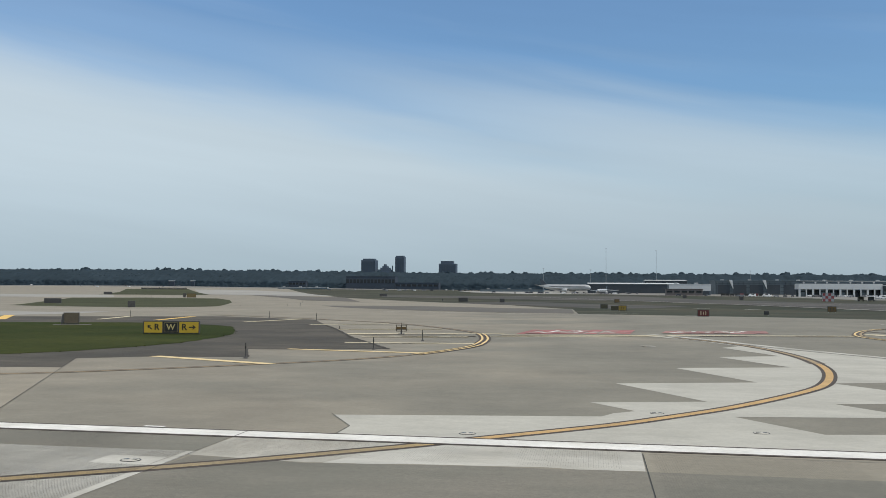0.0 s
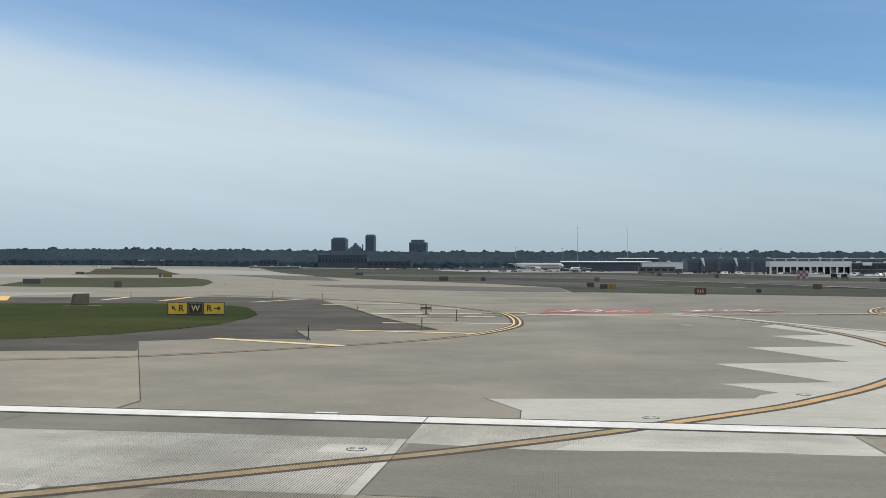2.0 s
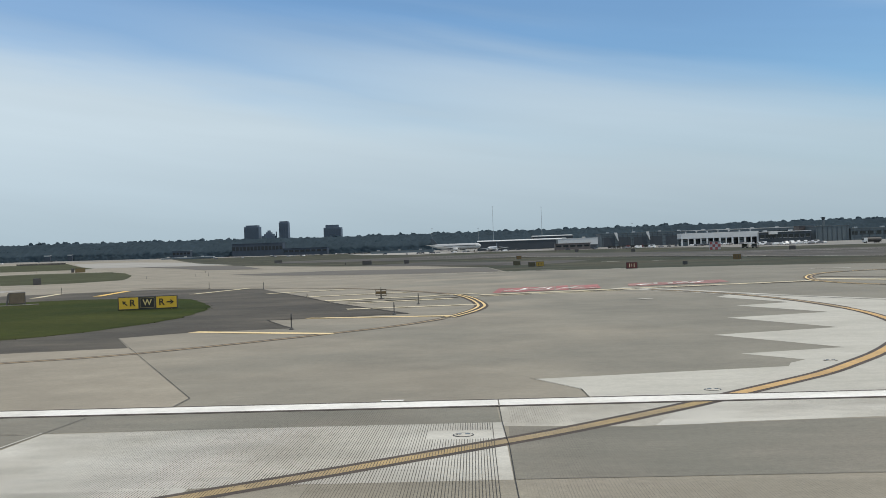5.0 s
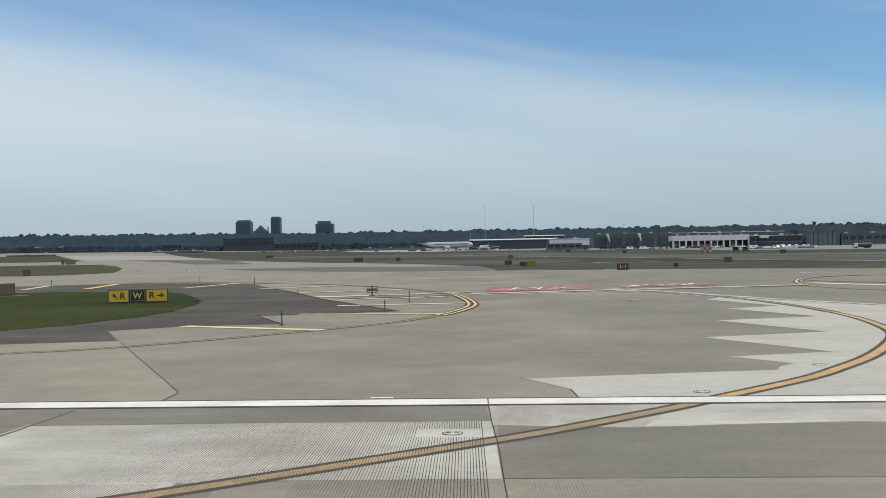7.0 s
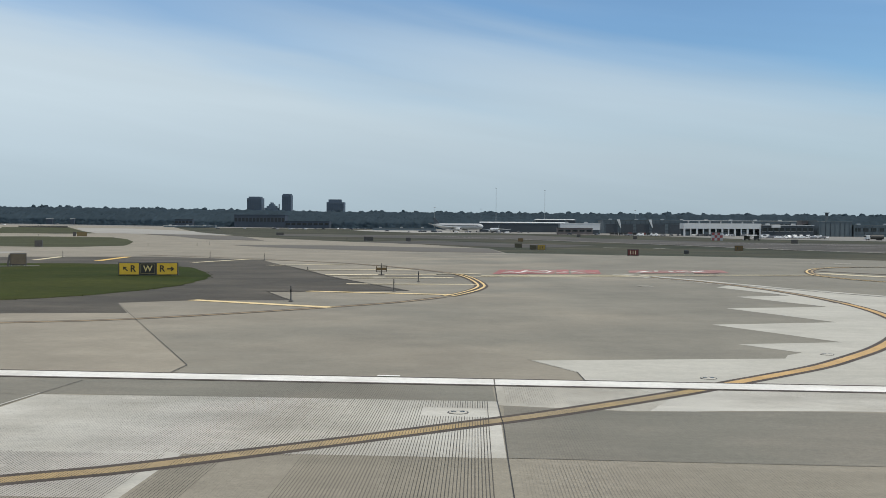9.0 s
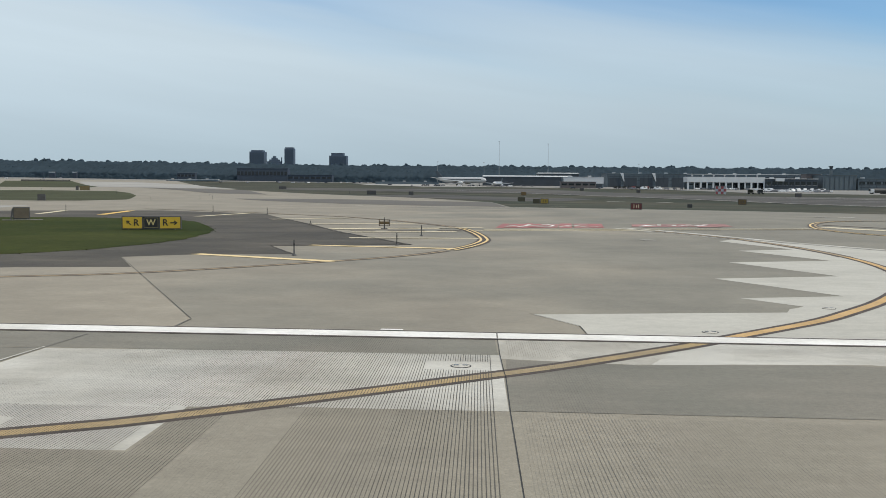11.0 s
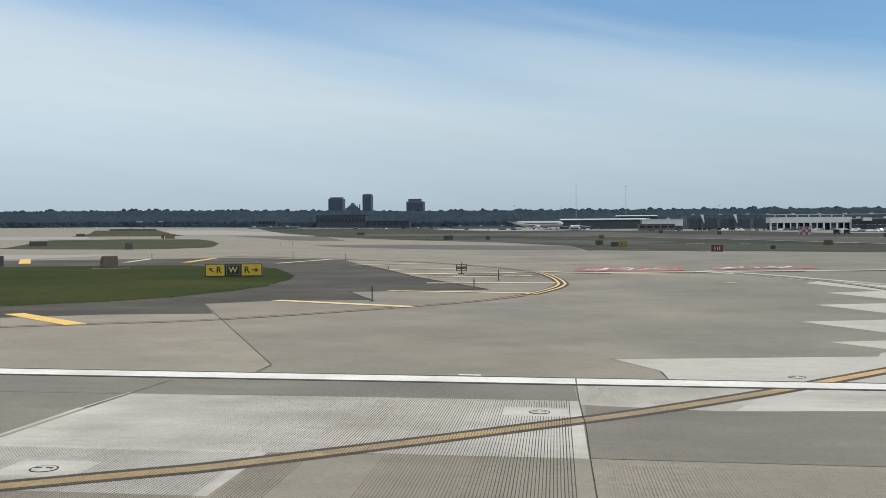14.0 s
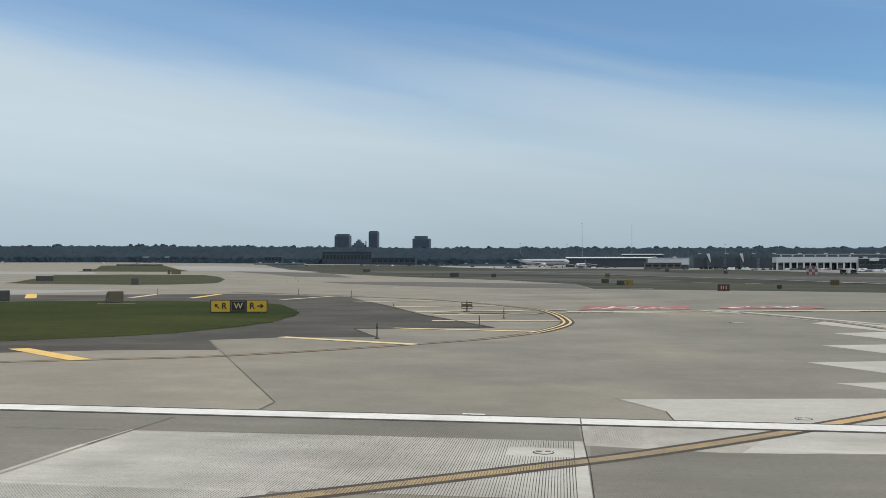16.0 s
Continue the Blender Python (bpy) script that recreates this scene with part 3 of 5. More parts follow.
paint("edge_line", ribbon(straight((-120, 20.91), (120, 20.91)), 0.80, 6), WHITE, runway, "white runway edge line")
# lead-off line that swings round to the far taxiway
lead = smooth_line([(-24, -1.0), (-12, 7.9), (-6.03, 11.68), (-4.86, 12.36), (-3.64, 13.3), (-2.25, 14.42), (-0.63, 15.78), (1.3, 17.4), (3.96, 20.0), (5.25, 21.45), (6.54, 22.85), (8.1, 24.6), (9.4, 26.4), (11.5, 29.6), (13.85, 34.0), (15.6, 38.0), (16.9, 42.9), (17.9, 48.6), (18.45, 55.0), (18.5, 61), (18.1, 68), (17.0, 73.5), (15.5, 78), (13.4, 83)], 0.5)
near_line, far_line = [p for p in lead if p.y < 52], [p for p in lead if p.y > 51.4]
paint("line_border", ribbon([p for p in lead if p.y < 20.6], 0.60, 3), BLACKPAINT, runway, "black border of the lead-off line")
paint("line_border", ribbon([p for p in near_line if p.y > 20.3], 0.60, 3), BLACKPAINT, pavement, "black border of the lead-off line")
for off in (-0.27, 0.27):
    paint("line_border", ribbon(far_line, 0.26, 3, off), BROWNLINE, pavement, "worn dark border of the lead-off line")
paint("lead_off_line", ribbon([p for p in lead if p.y < 20.6], 0.30, 4), DIMYELLOW, runway, "scuffed brownish yellow line")
paint("lead_off_line", ribbon([p for p in near_line if p.y > 20.3], 0.30, 4), YELLOW, pavement, "worn ochre yellow line")
paint("lead_off_line", ribbon(far_line, 0.28, 4), CREAM2, pavement, "almost worn away yellow line")

# double taxiway edge line round the asphalt shoulder
edge = smooth_line([(-40, 20), (-26, 27.6), (-19.5, 31.3), (-16.5, 33.1), (-13.5, 34.9), (-10.1, 38.8), (-7.1, 43.0), (-4.5, 47.1), (-2.5, 52.1), (-1.3, 57.5), (-0.65, 63), (-0.65, 68), (-1.4, 77), (-2.9, 85.4), (-5.5, 92.2), (-10.9, 102.8), (-17.2, 112.2), (-25.1, 119.5), (-33, 127), (-50, 139)], 0.8)
worn = [p for p in edge if p.x < -2.4 and p.y < 60]
bold = [p for p in edge if p not in worn]
paint("line_border", ribbon(worn, 0.18, 3, 0.22), BROWNLINE, pavement, "worn dark line")
paint("line_border", ribbon(worn, 0.16, 3, -0.22), BROWNLINE, pavement, "worn dark line")
paint("taxiway_edge_line", ribbon(worn, 0.2, 3, 0.0), CREAM2, pavement, "almost worn away yellow line")
for off, w, mat, lay in ((0.0, 0.94, BLACKPAINT, 3), (0.21, 0.17, LINEYELLOW, 5), (-0.21, 0.17, LINEYELLOW, 5)):
    paint("taxiway_edge_line", ribbon([p for p in bold if p.y < 86], w, lay, off), mat, pavement, "yellow line" if mat is LINEYELLOW else "black border")
for off, w, mat in ((0.25, 0.3, BROWNLINE), (-0.25, 0.3, BROWNLINE), (0.0, 0.2, CREAM2)):
    paint("taxiway_edge_line", ribbon([p for p in bold if p.y >= 84], w, 3, off), mat, pavement, "worn far line")
edge = smooth_line([(44, 68), (34, 75), (31.0, 79.6), (29.8, 84.5), (29.6, 91), (31.6, 99.5), (34.4, 106.5), (37.3, 110.8), (40.6, 113.3), (45.4, 114.9), (60, 118)], 1.0)
paint("line_border", ribbon(edge, 1.0, 3), BROWNLINE, pavement, "worn dark line")
paint("taxiway_edge_line", ribbon(edge, 0.20, 4, 0.24), LINEYELLOW, pavement, "worn pale yellow line")
paint("taxiway_edge_line", ribbon(edge, 0.20, 4, -0.24), CREAM2, pavement, "worn yellow line")
# cross bars on the shoulder
for a, b, w, mat in (((-14.2, 46.6), (-6.9, 42.9), 0.75, BARPALE), ((-10.4, 55.9), (-2.2, 54.4), 0.75, BARPALE), ((-9.6, 65.7), (-1.0, 67.5), 1.0, CREAM),
                     ((-10.9, 75.7), (-3.0, 78.9), 1.0, CREAM), ((-13.8, 82.0), (-4.6, 84.0), 1.0, CREAM), ((-17.0, 90.6), (-7.6, 94.3), 1.0, CREAM),
                     ((-23.2, 101.9), (-15.8, 107.6), 0.9, CREAM), ((-32.9, 108), (-30.3, 122.4), 0.9, CREAM), ((-44.9, 111), (-47.6, 127.7), 1.0, BARYELLOW),
                     ((-52.6, 111.5), (-55.6, 125.5), 0.9, CREAM), ((-62.95, 107.4), (-73.3, 125.3), 1.3, BARYELLOW), ((-22.2, 37.1), (-17.2, 32.7), 0.8, BARYELLOW), ((-33, 33), (-27, 26), 0.8, BARYELLOW)):
    paint("shoulder_bar", ribbon(straight(a, b), w, 4), mat, pavement, "painted yellow shoulder bar" if mat is BARYELLOW else "faded cream shoulder bar")
# hold-position writing on the pavement: red panels with pale strokes, and the long pale line before them
random.seed(4)
for x0, x1, y0, deep, mat in ((0.2, 9.8, 85.8, 10.8, REDPAINT), (12.8, 21.8, 90.6, 7.6, REDWORN)):
    slope = 0.22
    x = x0
    while x < x1:       # the panel survives in ragged pieces
        w = random.uniform(0.5, 1.5)
        ya, yb = y0 + slope * (x - x0) + random.uniform(0, 1.2), y0 + deep + slope * (x - x0) - random.uniform(0, 1.6)
        paint("red_panel", area([(x, ya), (x + w, ya + slope * w), (x + w + 0.7, yb + slope * w), (x + 0.7, yb)], 4), mat if random.random() < 0.6 else REDWORN, pavement, "worn red painted panel")
        x += w + (random.uniform(0.05, 0.2) if random.random() < 0.15 else 0.0)
    x = x0 + 0.9
    while x < x1 - 0.9:      # worn pale characters, no longer legible
        y = y0 + 1.3 + slope * (x - x0)
        k, run = random.random(), deep * random.uniform(0.12, 0.4)
        y += deep * random.uniform(0.0, 0.45)
        paint("painted_stroke", ribbon(straight((x, y), (x + random.uniform(0.3, 1.4), y + run)), random.uniform(0.25, 0.6), 5), WHITE if k < 0.35 else (FADED if k < 0.75 else SCUFFED), pavement)
        x += 0.25 + 0.55 * random.random()
paint("hold_line", ribbon(straight((-13.2, 80.7), (-0.9, 86.4)), 0.8, 5), CREAM, pavement, "long faded cream line")
paint("line_border", ribbon(straight((-11.3, 77.9), (-1.6, 80.6), 1.0), 0.8, 5, 0, (2.4, 1.4)), BROWNLINE, pavement, "broken dark line")
paint("hold_line", ribbon(straight((-0.8, 83.4), (30, 91.0)), 1.1, 3), CREAM, pavement, "long faded cream line")
paint("hold_line", ribbon(straight((-2.2, 80.6), (14, 84.6)), 0.5, 3), CREAM, pavement, "long faded cream line")
paint("line_border", ribbon(straight((-0.8, 82.0), (30, 89.6)), 0.7, 3, 0, (5, 4)), BROWNLINE, pavement, "broken dark line")

# joints and seams
for a, b, w, mat, lay in (((0.155, 20.4), (0.19, 18.5), 0.010, JOINT, 7), ((0.19, 18.5), (0.25, 16.7), 0.012, JOINT, 7), ((0.25, 16.7), (0.28, 16.1), 0.012, JOINT, 7), ((0.28, 16.1), (0.31, 13.56), 0.012, JOINT, 7), ((0.31, 13.56), (0.47, 5.0), 0.011, JOINT, 7), ((0.14, 21.4), (0.155, 20.4), 0.03, SEAM, 7),
                          ((8.62, 20.1), (8.75, 5.0), 0.013, JOINT, 7), ((-8.4, 20.1), (-8.55, 16.6), 0.025, SEAM, 7), ((-8.5, 18.2), (-26, 18.0), 0.02, SEAM, 6),
                          ((-8.62, 16.6), (-8.75, 8), 0.10, FADED, 3), ((-8.53, 18.4), (-8.62, 16.6), 0.05, FADED, 3),
                          ((0.3, 13.62), (26, 13.5), 0.016, SEAM, 6), ((-8.6, 11.0), (-26, 11.1), 0.03, SEAM, 6),
                          ((-16.75, 43.7), (-7.05, 22.8), 0.018, JOINT, 6), ((-7.05, 22.8), (-7.0, 21.3), 0.04, SEAM, 6),
                          ((2.06, 22.8), (2.11, 21.3), 0.016, JOINT, 6), ((0.98, 25.1), (2.06, 22.8), 0.014, JOINT, 6),
                          ((8.75, 20.1), (20, 20.05), 0.03, SEAM, 6)):
    paint("joint", ribbon(straight(a, b, 0.7), w, lay), mat, runway if a[1] < 21.25 else pavement)

# rain grooves across the runway, in saw-cut sets with smooth land between them
random.seed(7)


SMOOTH_SPOTS = ((-0.5, 17.15), (-6.8, 12.1))


def grooves(x0, x1, y0, y1, width, mat, parent, step=0.0450, width_end=None):
    bm = bmesh.new()
    x = math.ceil(x0 / step) * step
    while x < x1:
        w = (width if width_end is None else width + (width_end - width) * (x - x0) / (x1 - x0)) * random.uniform(0.75, 1.2)
        spans = [(y0 + random.uniform(0, 0.10), y1 - random.uniform(0, 0.06))]
        for hx, hy in SMOOTH_SPOTS:     # the saw was lifted round the flush lights
            if abs(x - hx) < 0.56 and y0 < hy < y1:
                spans = [(spans[0][0], hy - 0.42 + random.uniform(0, 0.04)), (hy + 0.45 + random.uniform(0, 0.05), spans[0][1])]
        n = 5
        for ya, yb in spans:
            vs = [[bm.verts.new((x + s * w / 2 + -0.016 * (ya + (yb - ya) * k / n - 13), ya + (yb - ya) * k / n, 0)) for s in (-1, 1)] for k in range(n + 1)]
            for p, q in zip(vs, vs[1:]):
                bm.faces.new((p[0], p[1], q[1], q[0]))
        x += step
    ob = part("groove", drape(bm, 5), mat, parent, "narrow saw-cut rain grooves")
    ob["kind"] = "stuff"


grooves(-2.55, 0.10, 5.0, 13.5, 0.0074, GROOVE, runway)
grooves(-2.55, 0.10, 13.4, 18.4, 0.0092, GROOVE, runway)
grooves(-8.4, -4.40, 5.0, 13.4, 0.0078, GROOVE, runway)
grooves(-4.40, -4.17, 5.0, 11.0, 0.0078, GROOVE, runway)
grooves(-4.17, -3.55, 5.0, 13.4, 0.0078, GROOVE, runway)
grooves(-8.3, -4.2, 13.4, 18.4, 0.0004, GROOVE, runway, width_end=0.0076)
grooves(-4.2, -2.55, 13.4, 18.4, 0.0076, GROOVE, runway, width_end=0.0092)
grooves(-3.5, -2.6, 5.0, 13.4, 0.0014, GROOVEFINE, runway)
grooves(-5.4, -2.55, 18.4, 20.34, 0.0010, GROOVE, runway, width_end=0.0060)
grooves(-2.55, -0.75, 18.4, 20.34, 0.0064, GROOVE, runway, width_end=0.0006)
grooves(0.42, 1.1, 5.0, 13.3, 0.0008, GROOVEFINE, runway, width_end=0.0046)
grooves(1.1, 8.4, 5.0, 13.3, 0.0046, GROOVEFINE, runway, width_end=0.0020)
grooves(8.9, 12.5, 5.0, 20.0, 0.0025, GROOVEFINE, runway)
grooves(0.45, 8.3, 18.2, 20.34, 0.0032, GROOVEFINE, runway, width_end=0.0020)
grooves(0.42, 1.2, 13.3, 17.7, 0.0006, GROOVEFINE, runway, width_end=0.0036)
grooves(1.2, 4.8, 13.3, 17.7, 0.0036, GROOVEFINE, runway, width_end=0.0004)

# ---- airfield fittings ----


def inset_light(x, y, r=0.185):
    """A flush light: thin cast ring round a pale domed cover with two dark slots."""
    ob = thing("inset_light", (x, y, land(x, y) + lift(2.6, y)))
    part("ring", lathe(((r, 0), (r, 0.006), (r * 0.95, 0.010), (r * 0.92, 0.003), (0.02, 0.003)), 24), FIXTURE, ob)
    part("cover", lathe(((r * 0.88, 0.002), (r * 0.86, 0.010), (r * 0.5, 0.018), (0.02, 0.020)), 20), FADED, ob, "pale grey cast cover")
    for s in (-1, 1):
        part("slot", box((0.09, 0.06, 0.016), (s * r * 0.40, 0, 0.016), 0.004), GLASSDARK, ob)
    return tagged(ob, "round cast flush runway light with pale cover", "light", "inset runway lights")


for x, y in ((-0.5, 17.15), (4.9, 22.15), (9.25, 27.4), (11.4, 23.9), (-6.8, 12.1)):
    inset_light(x, y)
paint("paint_splash", ribbon(straight((-2.42, 21.58), (-1.92, 21.57), 0.15), 0.16, 6), WHITE, pavement, "splash of white paint")


def marker_post(x, y, h=0.72, r=0.045):
    """A flexible edge marker: round base plate, dark post, pale cap band."""
    ob = thing("edge_marker", (x, y, land(x, y) + (lift(4, y) if y < 140 else lift(1, y))))
    part("base_plate", lathe(((0.125, 0), (0.125, 0.02), (0.07, 0.05), (0.05, 0.09)), 14), SIGNDARK, ob)
    part("post", rod(r, r * 0.85, (0, 0, 0.05), (0, 0, h), 10), SIGNDARK, ob)
    part("band", rod(r * 1.12, r * 1.12, (0, 0, h * 0.62), (0, 0, h * 0.78), 10), RUBBER, ob, "dark reflective band")
    return tagged(ob, "slim dark edge marker post on a round base", "marker", "taxiway edge markers")


for x, y, h in ((-9.43, 46.5, 0.74), (-5.56, 57.1, 0.72), (-5.1, 70.3, 0.78), (-27.2, 117.7, 0.86), (-16.95, 91.0, 0.30), (-54.0, 122.3, 0.86), (-36.4, 126.7, 0.82),
                (-79.5, 264, 0.8), (-79.2, 275, 0.9), (-90.9, 258, 0.7), (-96, 330, 0.7), (-141, 363, 1.3), (-223, 477, 1.2), (-313, 640, 1.0)):
    marker_post(x, y, h, 0.024 + h * 0.010)


def guidance_sign(x, y, turn, panels, height, deep=0.28, group="", label="", foot=0.10):
    """A boxed sign: cabinet, one face per panel (width, face material, writing, ink), legs."""
    width = sum(p[0] for p in panels)
    ob = thing("airfield_sign", (x, y, land(x, y) + (lift(4, y) if y < 140 else 0.0)), turn)
    part("cabinet", box((width + 0.08, deep, height), (0, 0, foot + height / 2), 0.02), SIGNDARK, ob)
    for k in (-0.4, 0.4):
        part("leg", rod(0.035, 0.035, (k * width, 0, 0), (k * width, 0, foot + 0.02), 8), STEEL, ob)
    at = -width / 2
    for w, face, marks, ink in panels:
        mid = at + w / 2
        f = part("face", box((w - 0.075, 0.02, height - 0.14), (mid, -deep / 2 - 0.008, foot + height / 2), 0.006), face, ob)
        for kind, dx, size in marks:
            c = (mid + dx * w, -deep / 2 - 0.024, foot + height / 2)
            if kind in ("nw", "e"):
                s = size
                a = bmesh.new()
                for poly in (((-0.5, -0.09), (0.2, -0.09), (0.2, 0.09), (-0.5, 0.09)), ((0.08, -0.36), (0.55, 0), (0.08, 0.36), (0.02, 0.22), (0.26, 0), (0.02, -0.22))):
                    vs = [a.verts.new((px * s, 0, pz * s)) for px, pz in poly]
                    a.faces.new(vs)
                g = bmesh.ops.extrude_face_region(a, geom=a.faces[:])
                bmesh.ops.translate(a, verts=[v for v in g["geom"] if isinstance(v, bmesh.types.BMVert)], vec=(0, 0.006, 0))
                if kind == "nw":
                    bmesh.ops.rotate(a, verts=a.verts, cent=(0, 0, 0), matrix=Matrix.Rotation(radians(-135), 3, "Y"))
                bmesh.ops.translate(a, verts=a.verts, vec=c)
                part("arrow", a, ink, f)
            elif kind == "bar":
                part("lettering", box((size * 0.18, 0.006, size), c), ink, f)
            elif kind == "frame":
                a = bmesh.new()
                hw, hh = w / 2 - 0.11, height / 2 - 0.13
                for sx, sz, cx, cz in ((2 * hw, 0.035, 0, hh), (2 * hw, 0.035, 0, -hh), (0.035, 2 * hh, hw, 0), (0.035, 2 * hh, -hw, 0)):
                    box((sx, 0.006, sz), (c[0] + cx, c[1] + 0.003, c[2] + cz), 0, a)
                part("border", a, SIGNDIM, f)
            else:
                a = text_mesh(kind, size)
                bmesh.ops.translate(a, verts=a.verts, vec=c)
                part("letter", a, ink, f)
        at += w
    return tagged(ob, label, "sign", group)


guidance_sign(-26.12, 74.4, radians(12), (
    (1.50, SIGNYELLOW, (("nw", -0.18, 0.45), ("R", 0.19, 0.70)), SIGNBLACK),
    (1.26, SIGNBLACK, (("W", 0, 0.64), ("frame", 0, 0)), SIGNINK),
    (1.58, SIGNYELLOW, (("R", -0.23, 0.70), ("e", 0.17, 0.52)), SIGNBLACK)), 1.0, 0.30, label="yellow and black taxiway guidance sign lettered R W R on grass", foot=0.04)

def plain_sign(x, y, turn, w, h, face, bars=0, label="", ink=CREAM, deep=0.35):
    marks = tuple(("bar", -0.32 + 0.64 * (k + 0.5) / bars, h * (0.45 if k % 2 else 0.55)) for k in range(bars))
    return guidance_sign(x, y, turn, ((w, face, marks, ink),), h, deep, "small airfield signs", label, foot=0.12)


old = plain_sign(-45.35, 92.8, radians(26), 1.42, 1.12, SIGNBACK, 0, "weathered brown sign on a thin concrete pad in grass", deep=0.42)
slab = box((0.16, 0.5, 1.1), (0, 0, 0), 0.01)
bmesh.ops.rotate(slab, verts=slab.verts, cent=(0, 0, 0), matrix=Matrix.Rotation(radians(9), 3, "Y"))
bmesh.ops.translate(slab, verts=slab.verts, vec=(-0.84, 0.0, 0.58))
part("side_plate", slab, SIGNDARK, old, "dark leaning end plate")
part("pad", box((3.6, 1.0, 0.05), (0.1, -0.25, 0.03), 0.01), SEAM, old, "thin dull concrete pad")
plain_sign(-58.7, 94.6, radians(20), 1.6, 1.1, SIGNDARK, 0, "dark sign back standing at the grass edge")
plain_sign(-95.8, 205, 0.2, 1.5, 1.35, SIGNDARK, 0, "dark sign box on the long grass island")
plain_sign(-160, 280.5, 0.3, 5.0, 1.5, SIGNDARK, 0, "long dark sign box on the long grass island")
plain_sign(-202, 479, 0.3, 4.6, 2.1, DULLBROWN, 0, "brownish yellow sign on the distant grass")
plain_sign(-206, 479.5, 0.3, 1.3, 2.1, SIGNDARK, 0, "dark sign end beside the brown sign")
plain_sign(-333, 638, 0.3, 5.6, 1.8, SIGNDARK, 0, "long dark sign box on the distant grass")
plain_sign(22.9, 160, -0.1, 1.75, 1.05, SIGNRED, 3, "dark red runway sign with pale lettering")
plain_sign(7.3, 262, 0, 1.85, 1.15, SIGNOLIVE, 0, "dark olive sign box on dry grass", SIGNBLACK)
plain_sign(9.7, 226, 0, 1.52, 1.04, SIGNOLIVE, 0, "dark olive sign box on dry grass", SIGNBLACK)
plain_sign(11.4, 223, 0, 1.75, 1.16, DULLYELLOW, 2, "small yellow guidance sign on dry grass", SIGNBLACK)
plain_sign(12.0, 399, 0, 1.96, 1.36, SIGNORANGE, 0, "brownish yellow sign on dry grass", SIGNBLACK)
plain_sign(57.5, 232, -0.2, 1.8, 1.25, SIGNORANGE, 2, "brown orange sign beside the far runway", SIGNDARK)
plain_sign(36.1, 184, -0.2, 0.8, 0.65, SIGNDARK, 0, "small dark box at the pavement edge")
plain_sign(-48.7, 392, 0, 3.6, 1.6, SIGNDARK, 0, "dark sign back on dry grass")
plain_sign(-32.1, 383, 0, 1.8, 1.4, SIGNDARK, 0, "dark sign back on dry grass")
plain_sign(-134, 622, 0.2, 4.6, 1.6, SIGNDARK, 0, "dark sign back on dry grass")
plain_sign(56.5, 640, 0, 2.4, 1.6, SIGNDARK, 0, "dark sign back on dry grass")
plain_sign(77, 532, 0, 2.0, 1.6, SIGNDARK, 0, "dark sign back on dry grass")
plain_sign(121, 400, 0, 2.4, 1.6, SIGNDARK, 0, "dark sign back on dry grass")

# low dark fence far off on the grass, and small edge lights
far_fence = thing("low_fence", (-509, 1100, land(-509, 1100)), 0.1)
for k in range(16):
    part("post", box((0.4, 0.4, 2.0), (-26 + 3.5 * k, 0, 1.0), 0.03), SIGNDARK, far_fence)
for z in (0.6, 1.5):
    part("rail", box((55, 0.25, 0.8), (0, -0.1, z), 0.03), SIGNDARK, far_fence)
tagged(far_fence, "long low dark fence far off on grass", "fence")
for x, y in ((-550, 1175), (-60, 410)):
    marker_post(x, y, 0.8 + y * 0.0008, 0.04 + y * 0.0002)

# low barrier sign on a single foot at the shoulder
def barrier_sign(x, y):
    """Two framed orange panels side by side on one short post with a broad foot."""
    ob = thing("barrier_sign", (x, y, land(x, y) + lift(5, y)))
    part("foot", box((0.52, 0.36, 0.06), (0, 0, 0.03), 0.02), SIGNDARK, ob)
    part("post", box((0.11, 0.11, 0.24), (0, 0, 0.16), 0.02), SIGNDARK, ob)
    for k in (-1, 1):
        frame_bm = bmesh.new()
        for sx, sz, cx, cz in ((0.42, 0.05, 0, 0.25), (0.42, 0.05, 0, -0.25), (0.05, 0.55, 0.2, 0), (0.05, 0.55, -0.2, 0)):
            box((sx, 0.06, sz), (k * 0.225 + cx, 0, 0.52 + cz), 0, frame_bm)
        panel = part("panel_frame", frame_bm, SIGNBACK, ob, "brown panel frame")
        part("board", box((0.36, 0.035, 0.20), (k * 0.225, -0.035, 0.53), 0.01), SIGNORANGE, panel, "orange board")
    part("crossbar", box((0.95, 0.05, 0.07), (0, 0.04, 0.44), 0.01), SIGNBACK, ob)
    part("lamp", rod(0.025, 0.02, (0, 0, 0.60), (0, 0, 0.98), 8), SIGNDARK, ob)
    return tagged(ob, "small orange double panel barrier sign on a dark foot", "sign")


barrier_sign(-9.0, 81.5)


# red and white checked equipment hut
def checked_hut(x, y):
    ob = thing("equipment_hut", (x, y, land(x, y)), -0.15)
    part("body", box((5.2, 3.4, 4.0), (0, 0, 2.0), 0.05), LINERWHITE, ob, "white painted body")
    for i in range(4):
        for k in range(3):
            if (i + k) % 2 == 0:
                part("check", box((1.3, 0.06, 1.33), (-1.95 + 1.3 * i, -1.72, 0.67 + 1.33 * k)), HUTRED, ob, "red painted square")
    for k in range(3):
        if k % 2:
            part("check", box((0.06, 1.6, 1.33), (2.62, -0.8, 0.67 + 1.33 * k)), HUTRED, ob, "red painted square")
    part("roof", box((5.4, 3.6, 0.15), (0, 0, 4.07), 0.03), GREYCLAD, ob)
    part("antenna", rod(0.08, 0.05, (0.6, 0, 4.1), (0.6, 0, 6.2), 8), SIGNDARK, ob)
    return tagged(ob, "red and white checked equipment hut on dry grass", "hut")


checked_hut(114.2, 505)

